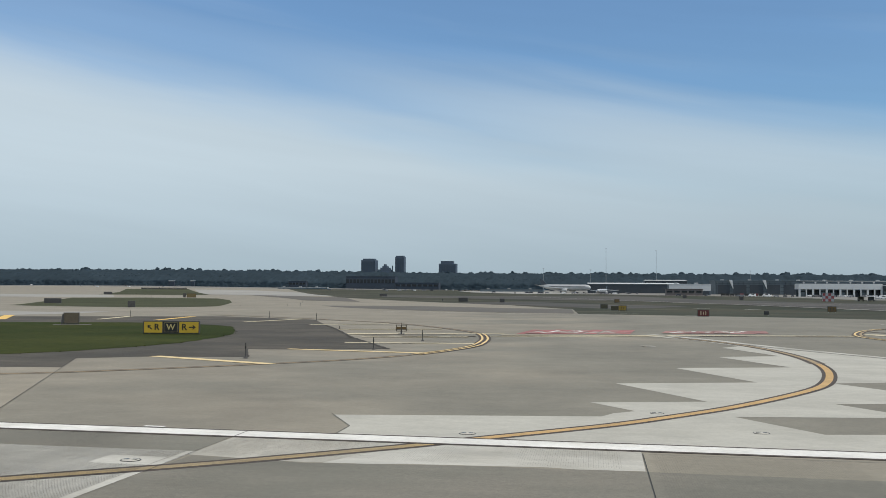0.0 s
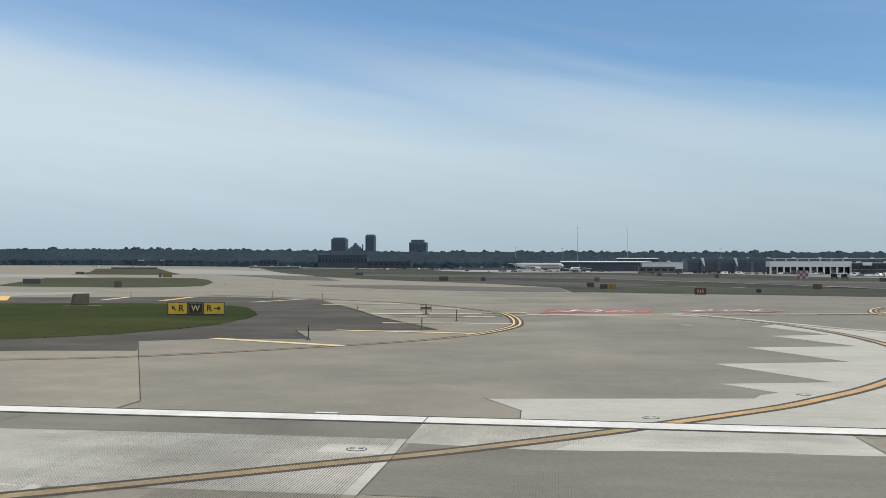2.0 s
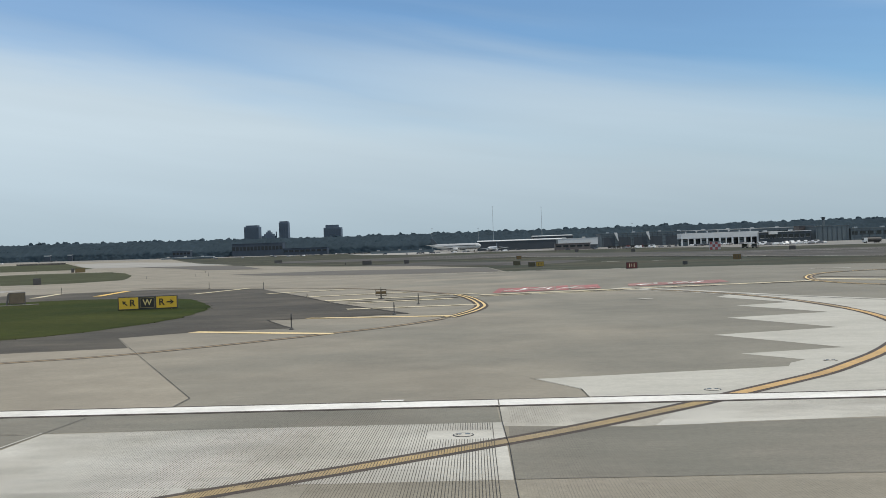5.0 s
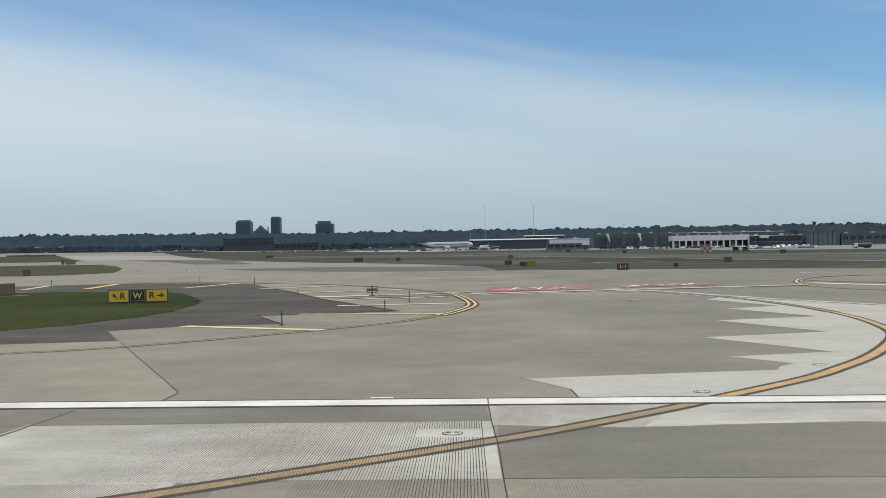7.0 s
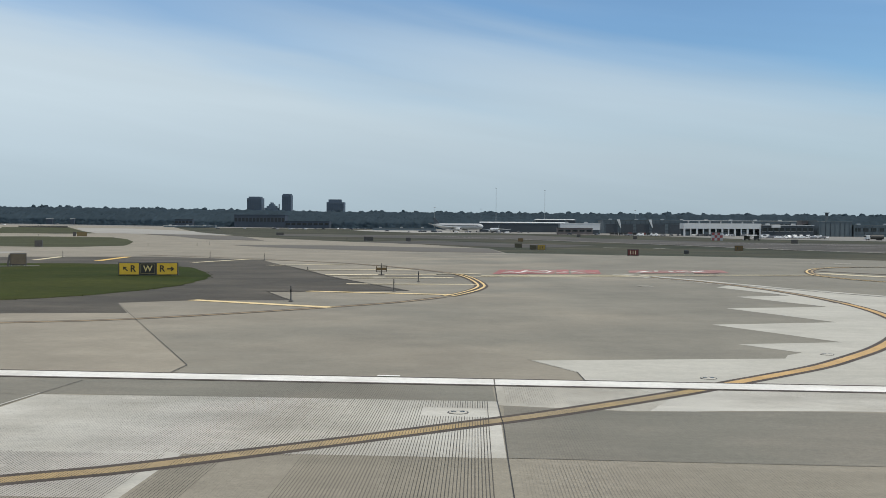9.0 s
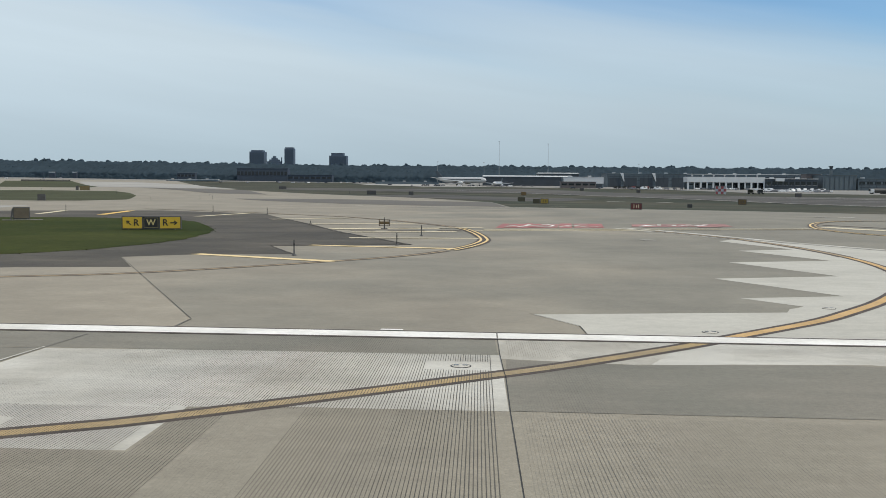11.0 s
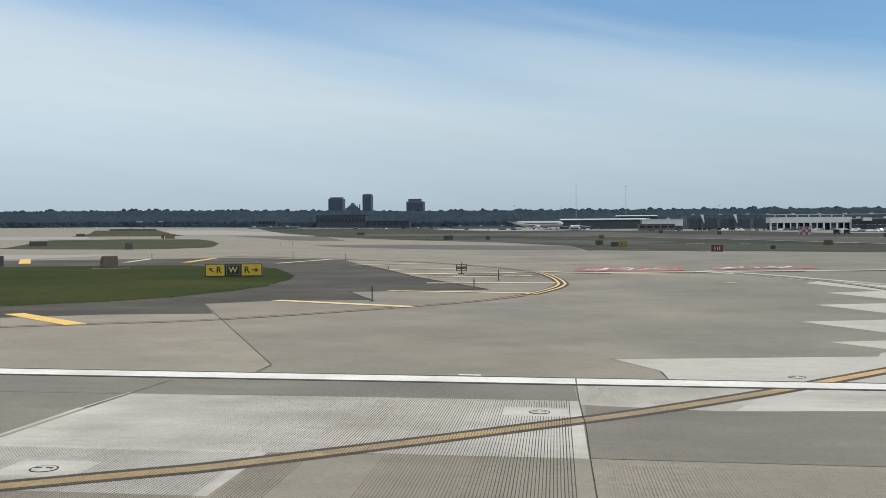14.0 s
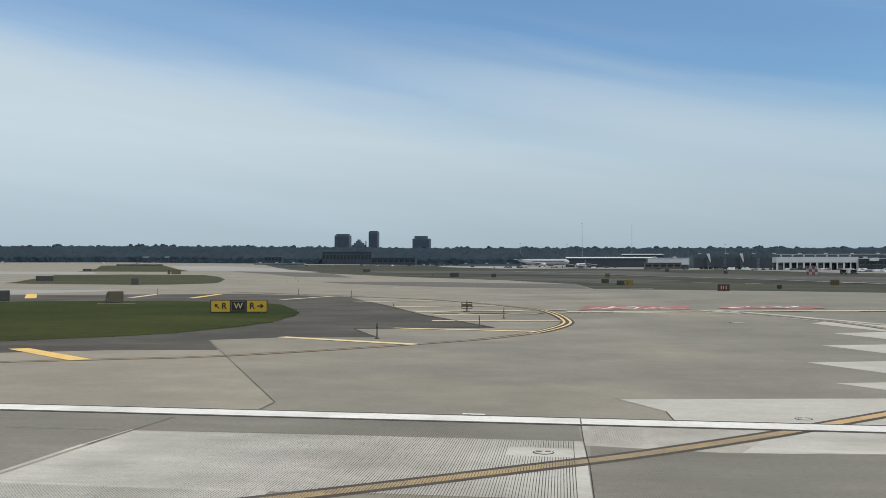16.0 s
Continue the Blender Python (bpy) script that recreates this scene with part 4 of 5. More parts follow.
# tufts that roughen the grass island and its rim
random.seed(31)
ring = [(p.x, p.y) for p in island[:-1]]


def inside(x, y):
    hit = False
    for (xa, ya), (xb, yb) in zip(ring, ring[1:] + ring[:1]):
        if (ya > y) != (yb > y) and x < (xb - xa) * (y - ya) / (yb - ya) + xa:
            hit = not hit
    return hit


tv, tf = [], []
while len(tf) < 480:
    x, y = random.uniform(-66, -19), random.uniform(34, 102)
    if random.random() < 0.97:
        q = random.choice(ring)
        x, y = q[0] + random.uniform(-0.25, 0.25), q[1] + random.uniform(-0.25, 0.25)
        if noise.noise((x * 0.5, y * 0.5, 0)) < 0.12:
            continue
    elif not inside(x, y):
        continue
    z, h = land(x, y) + lift(4, y), random.uniform(0.012, 0.035) * (2.5 if random.random() < 0.015 else 1)
    for _ in range(3):
        t, w = random.uniform(0, math.tau), random.uniform(0.02, 0.05)
        o = len(tv)
        tv += [(x - w * math.cos(t), y - w * math.sin(t), z - 0.01), (x + w * math.cos(t), y + w * math.sin(t), z - 0.01), (x + random.uniform(-0.05, 0.05), y + random.uniform(-0.05, 0.05), z + h)]
        tf.append((o, o + 1, o + 2))
me = bpy.data.meshes.new("grass_tufts")
me.from_pydata(tv, [], tf)
me.materials.append(GRASS)
tagged(new("grass_tufts", me), "short tufts of mown green grass", "grass", kind="stuff")

# ---- terminal and hangars ----


def shed(name, x, y, w, d, h, wall, roof, label, turn=0.0, panes=0, fins=(), band=None, doors=0, ribs=0, pitch=0.0):
    """A long low building: walls, overhanging roof, window bays or doors, upright fins."""
    ob = thing(name, (x, y, land(x, y) + lift(0.8, y) - 0.05), turn)
    part("wall", box((w, d, h), (0, d / 2, h / 2), 0.05), wall, ob)
    part("roof", box((w + 0.8, d + 0.8, 0.5), (0, d / 2, h + 0.22), 0.05), roof, ob)
    if pitch:       # low metal roof rising from the eaves to a ridge
        gable_ = bmesh.new()
        e = [gable_.verts.new(p) for p in ((-w / 2, -0.6, h + 0.48), (w / 2, -0.6, h + 0.48), (w / 2, d + 0.4, h + 0.48), (-w / 2, d + 0.4, h + 0.48), (-w / 2, d / 2, h + 0.5 + pitch), (w / 2, d / 2, h + 0.5 + pitch))]
        for q in ((0, 1, 5, 4), (2, 3, 4, 5), (1, 2, 5), (3, 0, 4), (3, 2, 1, 0)):
            gable_.faces.new([e[k] for k in q])
        part("roof_slope", gable_, roof, ob, "pale pitched metal roof")
    for k in range(panes):
        wd = part("window", box((w / panes * 0.72, 0.16, h * 0.3), (-w / 2 + w / panes * (k + 0.5), -0.06, h * 0.62), 0.03), GLASSDARK, ob)
        part("sill", box((w / panes * 0.76, 0.24, 0.14), (-w / 2 + w / panes * (k + 0.5), -0.1, h * 0.45), 0.02), roof, wd)
    for k in range(doors):
        part("door", box((w / doors * 0.8, 0.2, h * 0.72), (-w / 2 + w / doors * (k + 0.5), -0.08, h * 0.36), 0.04), DARKCLAD, ob)
    for k in range(ribs):
        part("mullion", box((0.35, 0.3, h * 0.94), (-w / 2 + w * (k + 0.5) / ribs, -0.1, h * 0.47), 0.04), GREYCLAD if k % 3 == 0 else DARKCLAD, ob)
    for k in range(3 if ribs > 9 else 0):
        part("transom", box((w * 0.97, 0.22, 0.4), (0, -0.08, h * (0.26 + 0.27 * k)), 0.04), DARKCLAD, ob)
    for f in fins:
        blade = box((2.6, 1.4, h * 0.62), (-w / 2 + f * w, -0.7, h * 0.76), 0.1)
        for v in blade.verts:       # a leaning flag, broad at the top and narrow at its foot
            u = (v.co.z - h * 0.45) / (h * 0.62)
            v.co.x = -w / 2 + f * w + (v.co.x + w / 2 - f * w) * (0.25 + 0.95 * u) - 2.4 * u
        part("fin", blade, WHITEMETAL, ob, "pale leaning fin")
    if band:
        part("band", box((w + 0.2, 0.25, band), (0, -0.12, h - band / 2), 0.03), WHITEMETAL, ob, "white fascia band")
    for k in range(max(2, int(w / 22)) if roof is not FARDARK and not pitch and w > 35 else 0):
        bx = -w / 2 + w * (k + 0.35) / max(2, int(w / 22))
        part("roof_unit", box((3.0, 3.0, 1.3), (bx, d * 0.4, h + 1.0), 0.1), STEEL, ob)
    return tagged(ob, label, "building")


def bay_station(x, y, w, h, bays):
    """The white vehicle station: deep fascia over a row of open bays between white piers."""
    ob = thing("vehicle_station", (x, y, land(x, y) + lift(0.8, y) - 0.05), 0.02)
    part("fascia", box((w, 16, h * 0.42), (0, 8, h * 0.79), 0.08), WHITEMETAL, ob, "white fascia")
    part("back_wall", box((w - 0.4, 0.5, h * 0.6), (0, 12, h * 0.3)), GREYCLAD, ob)
    part("roof", box((w - 0.6, 15.4, 0.3), (0, 8, h + 0.12), 0.05), STEEL, ob)
    for k in range(bays + 1):
        part("pier", box((0.9 if k % 2 else 1.5, 1.2, h * 0.6), (-w / 2 + 0.8 + (w - 1.6) * k / bays, 0.7, h * 0.3), 0.05), WHITEMETAL, ob)
    for k in range(bays):
        dr = part("bay_door", box(((w - 1.6) / bays - 1.4, 0.3, h * 0.52), (-w / 2 + 0.8 + (w - 1.6) * (k + 0.5) / bays, 5.5 if k % 3 else 2.0, h * 0.26), 0.04), DARKCLAD if k % 3 else GREYCLAD, ob)
        part("glazing", box(((w - 1.6) / bays - 2.0, 0.1, 1.0), (-w / 2 + 0.8 + (w - 1.6) * (k + 0.5) / bays, (5.5 if k % 3 else 2.0) - 0.2, h * 0.40)), GLASSDARK, dr)
    for k in range(7):
        part("roof_vent", lathe(((0.5, 0), (0.5, 1.0), (0.9, 1.1), (0.7, 1.6)), 10, at=(-w * 0.42 + k * w * 0.14, 6, h + 0.2)), STEEL, ob)
    return tagged(ob, "white flat-roofed vehicle station with open bays", "building")


bay_station(194.8, 842, 65, 10.4, 12)
wing = shed("terminal_wing", 249, 842, 43, 24, 9.2, DARKCLAD, WHITEMETAL, "dark glazed terminal wing with white roof edge", 0.02, panes=9)
part("canopy", box((7.0, 3, 2.6), (-10.4, -1.2, 8.6), 0.1), WHITEMETAL, wing, "white canopy box")
shed("terminal_block", 291, 850, 28, 30, 12.6, GREYCLAD, GREYCLAD, "tall smooth grey terminal block", 0.02, ribs=7)
shed("terminal_annex", 277.6, 876, 13, 14, 13.6, BROWNCLAD, GREYCLAD, "brown-grey stair block above the terminal wing", 0.02, panes=2)
shed("terminal_hall", 352, 850, 92, 30, 9.6, GREYCLAD, GREYCLAD, "long grey terminal hall with window rows", 0.02, panes=14, ribs=15)
shed("grey_hangar", 150, 985, 78, 40, 13.2, GREYCLAD, GREYCLAD, "long grey hangar with white upright fins", 0.02, fins=(0.22, 0.62), doors=5, ribs=16)
shed("upper_terminal", 262, 1010, 150, 40, 13.2, GREYCLAD, WHITEMETAL, "grey upper terminal storey behind the station", 0.02, panes=18, ribs=19)
shed("white_shed", 81, 902, 36, 20, 9.6, GREYCLAD, WHITEMETAL, "low shed with white upper cladding", 0.02, band=5.6, doors=3)
shed("dark_hangar", 36, 1065, 96, 40, 9.6, DARKCLAD, WHITEMETAL, "long dark blue hangar under a thin white roof", 0.02, doors=7, pitch=1.1)
shed("roof_hall", 74, 1140, 46, 30, 13.4, DARKCLAD, WHITEMETAL, "far dark hall with pale roof", 0.02, pitch=0.8)
shed("apron_hut", 74.5, 880, 31, 10, 5.4, BROWNCLAD, BROWNCLAD, "low grey service building before the white shed", 0.02, panes=5)
shed("far_depot", -272, 1452, 66, 20, 10, FARDARK, FARDARK, "far dark low depot before the trees", 0, panes=8)
shed("far_parking_block", -343, 1450, 76, 20, 18.5, FARDARK, FARDARK, "long dark far block before the trees", 0.0, panes=14)


shed("pale_low_shed", -104, 1180, 76, 12, 2.6, HAZEWALL, GREYCLAD, "long low pale shed before the far trees", 0.0)


shed("roadside_building", -459, 1455, 27, 10, 10.5, FARDARK, HAZEWALL, "dark building with pale roof before the far trees", 0.0, panes=5)
for x, w, h in ((-667, 9, 8.6), (-632, 6, 9.0)):
    shed("roadside_building", x, 1462, w, 4, h, FARDARK, LINERWHITE, "small white-roofed building before the far trees", 0.0, band=1.0)
shed("pale_low_shed", -403, 1302, 70, 8, 2.0, HAZEWALL, WHITEMETAL, "long low pale shed beside the far apron", 0.0)


# ---- vehicles ----
def car(paint_mat, van=False):
    ob = thing("parked_van" if van else "parked_car", (0, 0, 0))
    L, W, H = (5.6, 2.0, 2.3) if van else (4.5, 1.8, 1.45)
    prof = [(-0.5, 0.18), (-0.5, 0.55), (-0.36, 0.62), (-0.22, 1.0), (0.34, 1.0), (0.46, 0.66), (0.5, 0.6), (0.5, 0.18)]
    if van:
        prof = [(-0.5, 0.14), (-0.5, 0.48), (-0.40, 0.55), (-0.30, 0.98), (-0.2, 1.0), (0.5, 1.0), (0.5, 0.14)]
    bm = bmesh.new()
    rows = [[bm.verts.new((px * L, s * W / 2 * (0.86 if pz > 0.7 else 1), pz * H)) for px, pz in prof] for s in (-1, 1)]
    n = len(prof)
    for k in range(n):
        bm.faces.new((rows[0][k], rows[0][(k + 1) % n], rows[1][(k + 1) % n], rows[1][k]))
    bm.faces.new(rows[0])
    bm.faces.new(rows[1][::-1])
    bmesh.ops.bevel(bm, geom=bm.edges[:], offset=0.06, segments=1, affect="EDGES")
    part("body", bm, paint_mat, ob)
    for s in (-1, 1):
        part("side_glass", box((L * 0.42, 0.03, H * 0.24), (0.04 * L, s * W * 0.455, H * 0.78), 0.01), GLASSDARK, ob)
        for k in (-0.31, 0.31):
            part("wheel", rod(0.33, 0.33, (k * L, s * (W / 2 - 0.02), 0.33), (k * L, s * (W / 2 - 0.24), 0.33), 12), RUBBER, ob)
    part("windscreen", box((0.05, W * 0.72, H * 0.28), (-0.29 * L, 0, H * 0.80), 0.01), GLASSDARK, ob)
    return tagged(ob, "white van parked on the apron" if van else "small car parked on the apron", "van" if van else "car", "vehicles parked on the apron")


random.seed(11)
kinds = [car(CARPAINT[0]), car(CARPAINT[1]), car(CARPAINT[2]), car(CARPAINT[0], True), car(CARPAINT[3])]
spots = [(171 + 1.62 * k + random.uniform(-0.5, 0.5), 640 + random.uniform(-3, 12)) for k in range(28)] + [(179 + 1.9 * k + random.uniform(-0.8, 0.8), 668 + random.uniform(-3, 8)) for k in range(22)] + [(random.uniform(178, 214), 655 + random.uniform(-12, 24)) for _ in range(22)] + [(x, 800 + random.uniform(-8, 8)) for x in (112, 119, 130, 139, 146, 166, 172, 181, 192, 206, 214)] + [(random.uniform(112, 226), random.uniform(822, 836)) for _ in range(26)] + [(random.uniform(-300, -20), random.uniform(1220, 1340)) for _ in range(34)] + [(random.uniform(-900, -560), random.uniform(1180, 1420)) for _ in range(9)] + [(random.uniform(-75, 40), random.uniform(955, 1015)) for _ in range(18)] + [(68, 860), (90, 850), (-330, 1180), (-300, 1190), (-262, 1200), (-110, 1040), (-60, 1010), (-35, 1000), (-80, 960)]
for k, (x, y) in enumerate(spots):
    src = kinds[random.choice((0, 0, 0, 1, 1, 2, 3, 4, 4) if k < 76 else (0, 1, 2, 2, 2, 4, 4))]
    m = Matrix.Translation((x, y, land(x, y) + lift(0.8, y))) @ Matrix.Rotation(random.uniform(-0.4, 0.4) + random.choice((0, 1.4)), 4, "Z")
    if k < len(kinds):
        kinds[k].matrix_world = m
    else:
        copy_thing(src, m)


def baggage_cart(x, y, turn, cover, label):
    """A covered baggage cart: bed, roof on four posts, curtain, tow bar and wheels."""
    ob = thing("baggage_cart", (x, y, land(x, y) + lift(0.8, y)), turn)
    part("bed", box((3.2, 1.6, 0.18), (0, 0, 0.6), 0.03), SIGNDARK, ob)
    part("roof", box((3.3, 1.7, 0.12), (0, 0, 2.25), 0.04), cover, ob)
    part("curtain", box((3.0, 0.06, 1.45), (0, 0.72, 1.45), 0.02), cover, ob)
    part("tow_bar", rod(0.05, 0.05, (-1.6, 0, 0.5), (-2.5, 0, 0.35), 6), STEEL, ob)
    for i in (-1, 1):
        for k in (-1, 1):
            part("post", rod(0.05, 0.05, (i * 1.5, k * 0.72, 0.65), (i * 1.5, k * 0.72, 2.22), 6), SIGNDARK, ob)
            part("wheel", rod(0.26, 0.26, (i * 1.1, k * 0.62, 0.26), (i * 1.1, k * 0.78, 0.26), 10), RUBBER, ob)
    return tagged(ob, label, "cart", "baggage carts on the apron")


baggage_cart(131.6, 514, 0.1, SIGNOLIVE, "dark olive covered baggage cart standing alone")
baggage_cart(135.8, 511, 0.2, SIGNDARK, "dark grey covered baggage cart")
for k in range(9):
    baggage_cart(103 + 3.6 * k, 846 - 1.6 * k + random.uniform(-1, 1), random.uniform(-0.15, 0.15), HUTRED if k in (4, 7) else SIGNDARK, "dark red covered baggage cart in a row" if k in (4, 7) else "dark covered baggage cart in a row")


def lookout(x, y, h):
    """A slim roof lookout: shaft, glazed cab, flat cap."""
    ob = thing("lookout_tower", (x, y, land(x, y) + lift(0.8, y) - 0.05))
    part("shaft", box((2.2, 2.2, h - 4), (0, 0, (h - 4) / 2), 0.1), GREYCLAD, ob)
    part("cab", lathe(((0.9, 0), (1.6, 0.8), (1.8, 2.6), (1.2, 2.7)), 8, at=(0, 0, h - 3.6)), DARKCLAD, ob, "dark glazed cab")
    part("cap", box((4.4, 4.4, 0.4), (0, 0, h - 0.7), 0.1), GREYCLAD, ob)
    return tagged(ob, "small grey lookout tower above the terminal roofs", "tower")


lookout(327, 980, 22.5)


def tank_truck(x, y):
    ob = thing("tank_truck", (x, y, land(x, y) + lift(0.8, y)), 0.1)
    part("cab", box((2.2, 2.4, 2.4), (-4.4, 0, 1.7), 0.25), WHITEMETAL, ob)
    part("cab_window", box((0.1, 2.0, 0.9), (-5.52, 0, 2.2), 0.02), GLASSDARK, ob)
    part("tank", rod(1.15, 1.15, (-3.0, 0, 1.95), (4.6, 0, 1.95), 20), SIGNDARK, ob)
    part("chassis", box((9.6, 1.6, 0.35), (0, 0, 0.75), 0.05), SIGNDARK, ob)
    for k in (-4.2, 1.6, 3.0):
        for s in (-1, 1):
            part("wheel", rod(0.5, 0.5, (k, s * 1.2, 0.5), (k, s * 0.85, 0.5), 14), RUBBER, ob)
    return tagged(ob, "dark tank truck with white cab on the apron", "truck")


tank_truck(213.5, 560)


# ---- airliners at their stands ----
def airliner(x, y, turn, scale, label):
    ob = thing("airliner", (x, y, land(x, y) + lift(0.8, y)), turn)
    s = scale
    rows = [(0.05, -1.0), (0.5, -0.985), (1.2, -0.95), (1.75, -0.88), (1.95, -0.8), (1.95, 0.45), (1.7, 0.62), (1.1, 0.82), (0.35, 1.0)]
    b = lathe([(r * s, z * 19 * s) for r, z in rows], 20)
    bmesh.ops.rotate(b, verts=b.verts, cent=(0, 0, 0), matrix=Matrix.Rotation(radians(90), 3, "Y"))
    for v in b.verts:
        if v.co.x > 8 * s:
            v.co.z += (v.co.x - 8 * s) * 0.10
    bmesh.ops.translate(b, verts=b.verts, vec=(0, 0, 3.6 * s))
    part("fuselage", b, LINERWHITE, ob, smooth=True)

    def blade(name, pts, thick, mat):
        bmw = bmesh.new()
        lo = [bmw.verts.new(Vector(p) * s - Vector((0, thick[1], thick[0])) * s / 2) for p in pts]
        hi = [bmw.verts.new(Vector(p) * s + Vector((0, thick[1], thick[0])) * s / 2) for p in pts]
        n = len(pts)
        for k in range(n):
            bmw.faces.new((lo[k], lo[(k + 1) % n], hi[(k + 1) % n], hi[k]))
        bmw.faces.new(lo[::-1])
        bmw.faces.new(hi)
        return part(name, bmw, mat, ob)

    for d in (-1, 1):
        blade("wing", [(-4, d * 1.6, 2.8), (3, d * 1.6, 2.8), (7.0, d * 17, 4.2), (5.6, d * 17, 4.2)], (0.5, 0), LINERWHITE)
        blade("tailplane", [(14.5, d * 0.6, 4.8), (17.8, d * 0.6, 4.8), (19.2, d * 6.4, 5.3), (18.0, d * 6.4, 5.3)], (0.2, 0), LINERWHITE)
        e = rod(1.05 * s, 0.75 * s, (-4.4 * s, d * 5.6 * s, 1.9 * s), (-0.4 * s, d * 5.6 * s, 1.9 * s), 16)
        part("engine", e, LINERWHITE, ob, smooth=True)
        part("main_gear", rod(0.55 * s, 0.55 * s, (1.2 * s, d * 2.6 * s, 0.55 * s), (1.2 * s, d * 3.3 * s, 0.55 * s), 12), RUBBER, ob)
        part("gear_leg", rod(0.16 * s, 0.16 * s, (1.2 * s, d * 2.9 * s, 0.5 * s), (1.2 * s, d * 2.5 * s, 2.8 * s), 8), STEEL, ob)
        part("window_row", box((27 * s, 0.06, 0.4 * s), (-2.5 * s, d * 1.93 * s, 4.1 * s)), GLASSDARK, ob)
    blade("fin", [(13.0, 0, 5.2), (17.5, 0, 5.2), (19.2, 0, 9.4), (17.4, 0, 9.4)], (0, 0.3), FINDARK)
    part("nose_gear", rod(0.36 * s, 0.36 * s, (-14 * s, -0.25 * s, 0.36 * s), (-14 * s, 0.25 * s, 0.36 * s), 12), RUBBER, ob)
    part("nose_leg", rod(0.12 * s, 0.12 * s, (-14 * s, 0, 0.3 * s), (-14 * s, 0, 2.2 * s), 8), STEEL, ob)
    part("cockpit_glass", box((0.5 * s, 2.0 * s, 0.55 * s), (-17.6 * s, 0, 4.35 * s), 0.1), GLASSDARK, ob)
    return tagged(ob, label, "aircraft", "parked airliners")


airliner(-35, 1040, radians(153), 1.6, "white airliner with navy tail parked broadside on the apron")
airliner(4, 990, radians(74), 0.86, "white airliner with navy tail parked nose-on on the apron")


# ---- masts, skyline and woods ----
def mast(x, y, h, r):
    ob = thing("lattice_mast", (x, y, land(x, y)))
    part("pole", rod(r, r * 0.5, (0, 0, 0), (0, 0, h), 6), STEEL, ob)
    part("head", box((2.4, 0.6, 0.6), (0, 0, h), 0.05), STEEL, ob)
    part("base", box((1.6, 1.6, 1.2), (0, 0, 0.6), 0.1), FARPALE, ob)
    return tagged(ob, "slender grey steel mast above the trees", "mast")


for x, y, h, r in ((7.3, 1460, 61, 0.42), (79, 1460, 58, 0.42), (-80, 1400, 31, 0.25), (-14, 1380, 29, 0.22), (188, 1300, 27, 0.2)):
    mast(x, y, h, r)


def tower(x, y, w, d, h, floors, cols, label, cap=(), turn=0.0):
    """A far tower block: stone frame, dark window strips floor by floor, set-back roof blocks."""
    ob = thing("tower_block", (x, y, 0.0), turn)
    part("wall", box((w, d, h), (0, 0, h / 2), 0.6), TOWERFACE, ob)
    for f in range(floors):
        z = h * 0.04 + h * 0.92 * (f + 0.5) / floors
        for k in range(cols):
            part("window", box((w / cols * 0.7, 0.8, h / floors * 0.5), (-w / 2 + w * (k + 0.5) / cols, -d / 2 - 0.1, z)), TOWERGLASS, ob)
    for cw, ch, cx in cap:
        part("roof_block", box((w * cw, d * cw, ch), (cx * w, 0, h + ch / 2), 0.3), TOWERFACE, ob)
    return tagged(ob, label, "tower block", "skyline tower blocks")


tower(-794, 3300, 50, 40, 99.5, 16, 6, "dark stepped office tower on the horizon", cap=((0.8, 5, 0.0), (0.55, 3, 0.05)))
tower(-686, 3300, 31, 31, 110.5, 20, 4, "tall slim dark tower on the horizon", cap=((0.85, 4, 0.0),))
tower(-521, 3300, 58, 40, 87.5, 14, 7, "broad dark office tower on the horizon", cap=((0.72, 9, -0.04), (0.5, 3, 0.0)))
gab = thing("gabled_block", (-738, 3300, 0.0))
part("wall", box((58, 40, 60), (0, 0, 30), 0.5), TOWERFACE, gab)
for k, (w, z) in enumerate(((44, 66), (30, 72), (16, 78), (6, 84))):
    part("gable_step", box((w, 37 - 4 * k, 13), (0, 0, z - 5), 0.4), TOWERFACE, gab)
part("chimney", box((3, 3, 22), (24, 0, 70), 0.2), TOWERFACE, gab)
tagged(gab, "dark gabled block between the towers", "building")

random.seed(21)


def canopy(x0, x1):
    """The closed foliage between the crowns: one lumpy sheet from the ground up over the tree tops."""
    nx, nv = int((x1 - x0) / 1.5), 30
    verts, faces = [], []
    for i in range(nx + 1):
        x = x0 + (x1 - x0) * i / nx
        for k in range(nv + 1):
            v = k / nv
            y = 1468 + 8 * v if v < 0.3 else 1470.4 + 130 * (v - 0.3)
            z = 8.5 * v / 0.3 if v < 0.3 else 8.5 + 19.0 * ((v - 0.3) / 0.7) ** 0.75
            if k == nv:
                y, z = y + 3, z - 9
            p = (x * 0.10, y * 0.07, z * 0.08)
            lump = 2.3 * noise.noise(p) + 1.5 * noise.noise((x * 0.28, y * 0.2, z * 0.25 + 9)) + 0.8 * noise.noise((x * 0.7, y * 0.5, z * 0.6 + 4))
            ridge = 1 - 0.085 * min(1.0, max(0.0, (x + 500) / 1100))
            g = land(x, y)
            verts.append((x + 0.5 * lump, y - 0.7 * lump, g + max(0.0, z * ridge + lump * 0.9 * min(1.0, v * 4)) - (0.5 if k == 0 else 0.0)))
    for i in range(nx):
        for k in range(nv):
            a = i * (nv + 1) + k
            faces.append((a, a + nv + 1, a + nv + 2, a + 1))
    return verts, faces


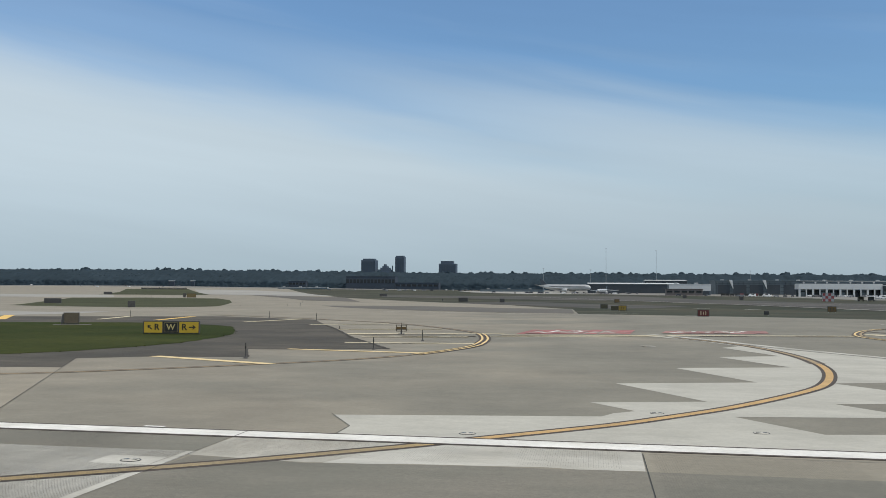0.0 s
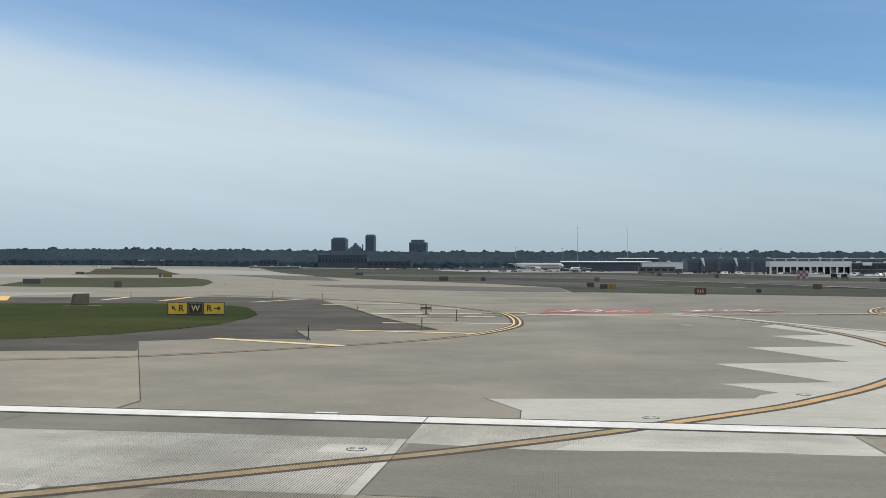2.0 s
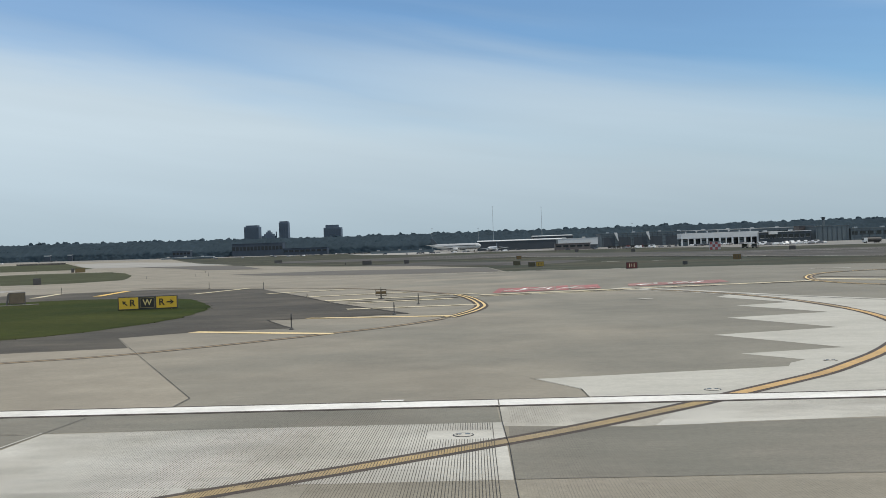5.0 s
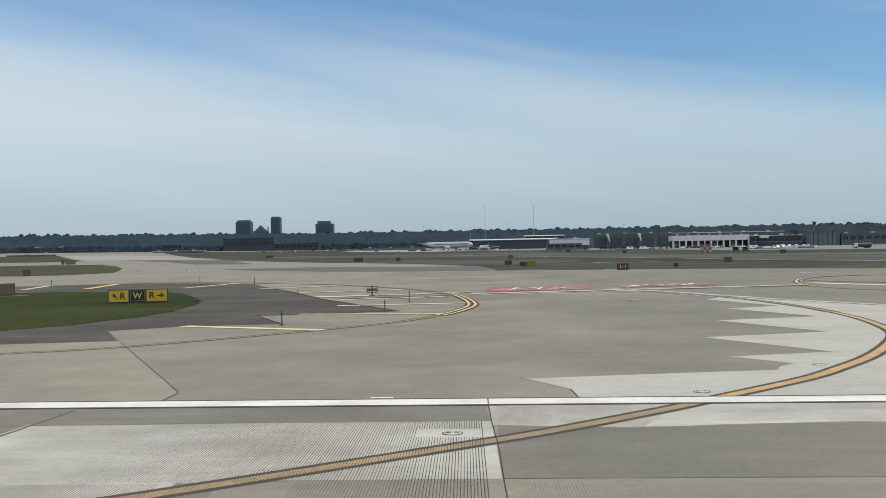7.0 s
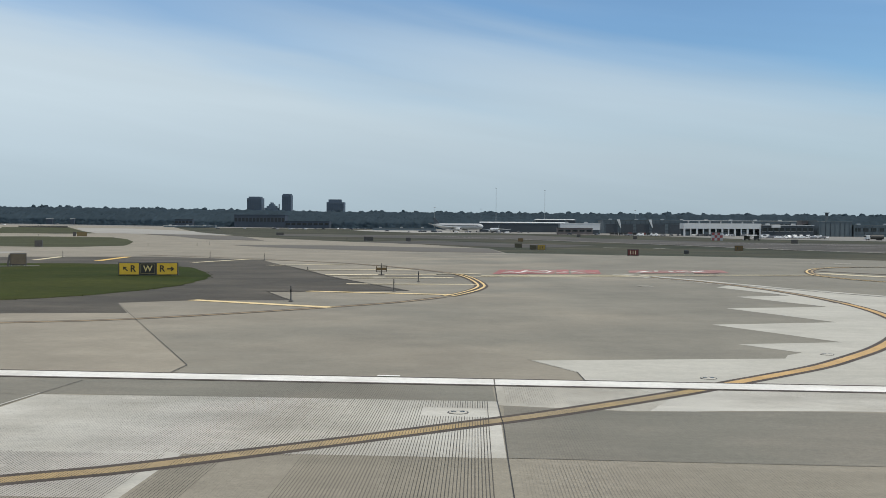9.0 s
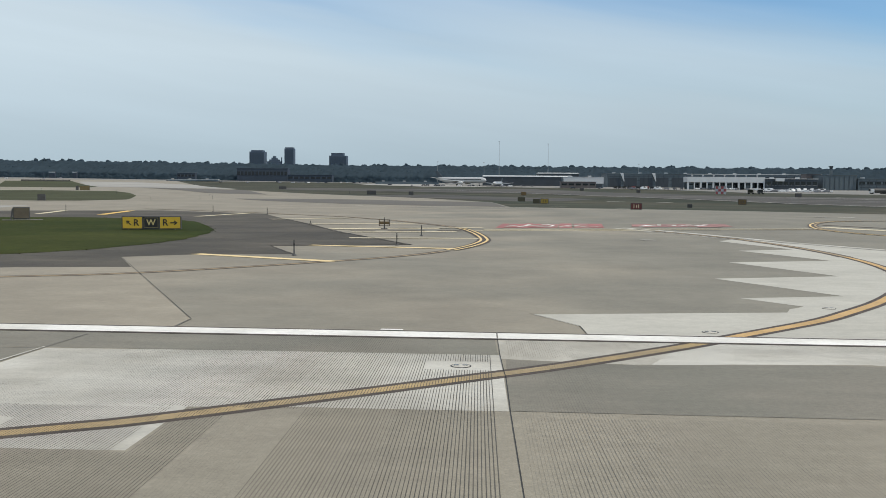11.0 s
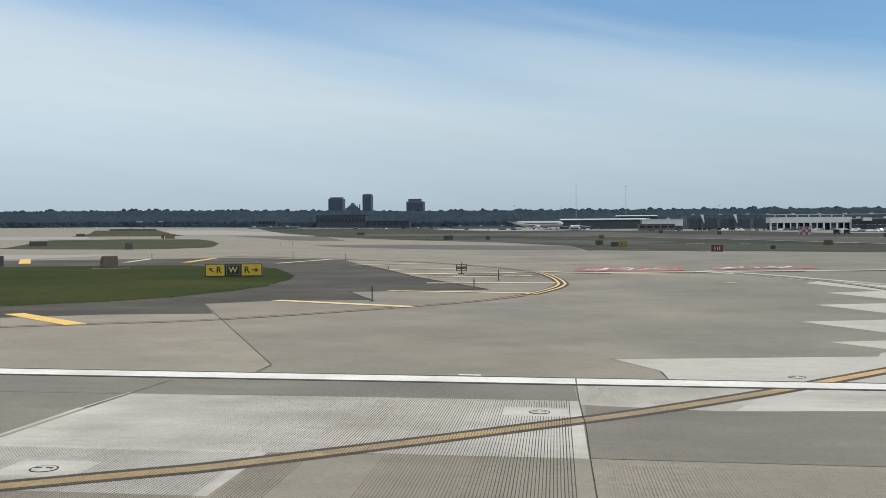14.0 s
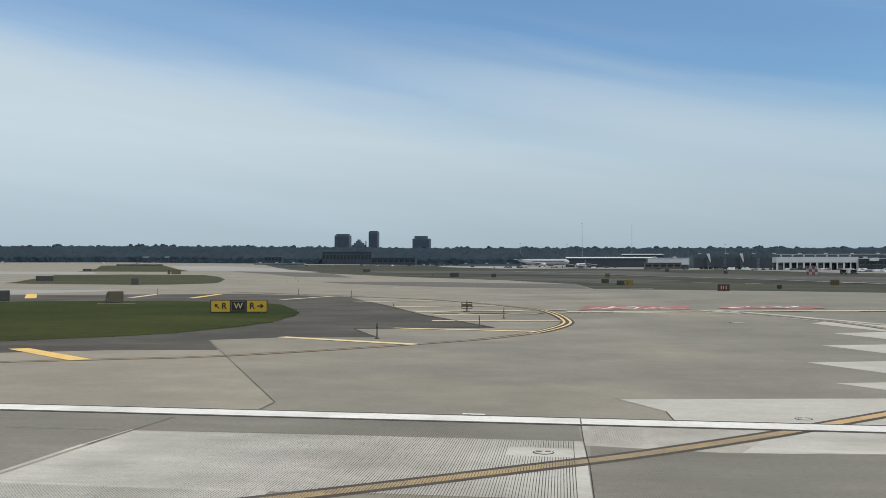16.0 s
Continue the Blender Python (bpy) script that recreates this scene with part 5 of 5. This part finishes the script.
def woods(name, x0, x1, y0, y1, count, low, tall, label, sheet=None):
    """A far belt of trees: trunks under rounded crowns roughened by many leafy clumps, the taller ones behind."""
    verts, faces = canopy(*sheet) if sheet else ([], [])
    soft = [True] * len(faces)
    tv, tf = [], []
    shape = [Vector(p) for p in ((1, 0, -0.35), (-0.6, 0.9, -0.3), (-0.6, -0.9, -0.3), (0, 0, 0.6))]
    tris = [(0, 1, 3), (1, 2, 3), (2, 0, 3), (0, 2, 1)]
    ball = bmesh.new()
    bmesh.ops.create_icosphere(ball, subdivisions=2, radius=1)
    core = [v.co.copy() for v in ball.verts]
    core_tris = [tuple(v.index for v in f.verts) for f in ball.faces]
    ball.free()
    for i in range(count):
        x, u = x0 + (x1 - x0) * (i + random.random()) / count, random.random()
        y = y0 + (y1 - y0) * u
        ridge = 1.0 + 0.05 * noise.noise((x * 0.006, 0, 3)) + 0.06 * noise.noise((x * 0.03, y * 0.01, 7)) - 0.085 * min(1.0, max(0.0, (x + 500) / 1100))
        h = (low + (tall - low) * u) * ridge * random.uniform(0.90, 1.07)
        g = land(x, y)
        r = random.uniform(3.6, 7.6)
        o = len(tv)
        tv += [(x - 0.4, y, g), (x + 0.4, y, g), (x + 0.2, y, g + h * 0.6), (x - 0.2, y, g + h * 0.6), (x, y + 0.4, g), (x, y + 0.2, g + h * 0.6)]
        tf += [(o, o + 1, o + 2, o + 3), (o + 1, o + 4, o + 5, o + 2), (o + 4, o, o + 3, o + 5)]
        mid, tallness = g + h - r * 0.95, r * 0.95
        o, seed = len(verts), Vector((random.uniform(0, 99), 0, 0))
        hull = []
        for p in core:       # rounded and lumpy above, hanging low to the foot
            k = 0.92 + 0.30 * noise.noise(p * 1.6 + seed) + 0.26 * noise.noise(p * 4.5 + seed)
            up = p.z * tallness if p.z > 0 else p.z * (mid - g - 0.6)
            hull.append(Vector((x + p.x * r * k, y + p.y * r * k, mid + up * (k if p.z > 0 else 1.0))))
        verts += [tuple(p) for p in hull]
        faces += [tuple(q + o for q in t) for t in core_tris]
        soft += [True] * len(core_tris)
        for k in range(26):       # leafy clumps over the crown
            c = random.choice(hull) + Vector((random.uniform(-1, 1), random.uniform(-1, 1), random.uniform(-1, 0.2))) * (r * 0.12)
            s = random.uniform(0.45, 1.0)
            turn = Matrix.Rotation(random.uniform(0, math.tau), 3, (random.uniform(-0.5, 0.5), random.uniform(-0.5, 0.5), 1))
            o = len(verts)
            verts += [tuple(c + turn @ p * s) for p in shape]
            faces += [tuple(q + o for q in t) for t in tris]
            soft += [False] * len(tris)
    ob = thing(name, (0, 0, 0))
    for n, v, f, m in (("crown", verts, faces, HAZYLEAVES), ("trunk", tv, tf, BARK)):
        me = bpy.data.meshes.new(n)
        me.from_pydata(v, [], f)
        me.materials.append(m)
        if n == "crown":
            me.polygons.foreach_set("use_smooth", soft)
        c = new(n, me)
        c.parent = ob
        c["kind"] = "stuff"
    return tagged(ob, label, "woods", kind="stuff")


woods("woods", -1200, -220, 1500, 1590, 900, 17.0, 30.0, "belt of far broadleaf trees coloured haze-blue", (-1300, -220))
woods("woods", -220, 820, 1500, 1590, 960, 17.0, 30.0, "belt of far broadleaf trees coloured haze-blue", (-220, 900))

# ---- cabin window edge, close to the lens ----


def window_edge(name, at_y, inner, outer, depth, mat, parent, label, smooth=True):
    """One moulding of the window: a bowed strip between two offsets from the opening's edge."""
    bm = bmesh.new()
    rows = []
    n = 48
    for k in range(n + 1):
        z = 2.74 + 0.44 * k / n
        u = z - 3.0438
        bow = -0.1554 + 0.449 * u * u - 0.0807 * u
        sect = [(inner, depth[0]), (inner * 0.7 + outer * 0.3, depth[1]), (inner * 0.3 + outer * 0.7, depth[2]), (outer, depth[3]), (outer, depth[3] + 0.02), (inner * 0.4 + outer * 0.6, depth[0] + 0.012)]
        rows.append([bm.verts.new((bow - off, at_y + dy, z)) for off, dy in sect])
    for p, q in zip(rows, rows[1:]):
        for k in range(len(p)):
            bm.faces.new((p[k], p[(k + 1) % len(p)], q[(k + 1) % len(p)], q[k]))
    bm.faces.new(rows[0])
    bm.faces.new(rows[-1][::-1])
    return part(name, bm, mat, parent, label, smooth)


win = thing("cabin_window", (0, 0, 0))
window_edge("seal", 0.33, 0.0, 0.0110, (0.0, -0.004, -0.005, -0.003), SEAL, win, "black rubber seal")
window_edge("reveal", 0.33, 0.0096, 0.045, (-0.0015, -0.008, -0.020, -0.035), CABIN, win, "pale grey moulded reveal")
window_edge("wall_panel", 0.33, 0.045, 0.16, (-0.035, -0.045, -0.050, -0.050), CABIN, win, "pale grey cabin wall panel")
tagged(win, "edge of a cabin window with black seal and pale reveal", "window", kind="structure")
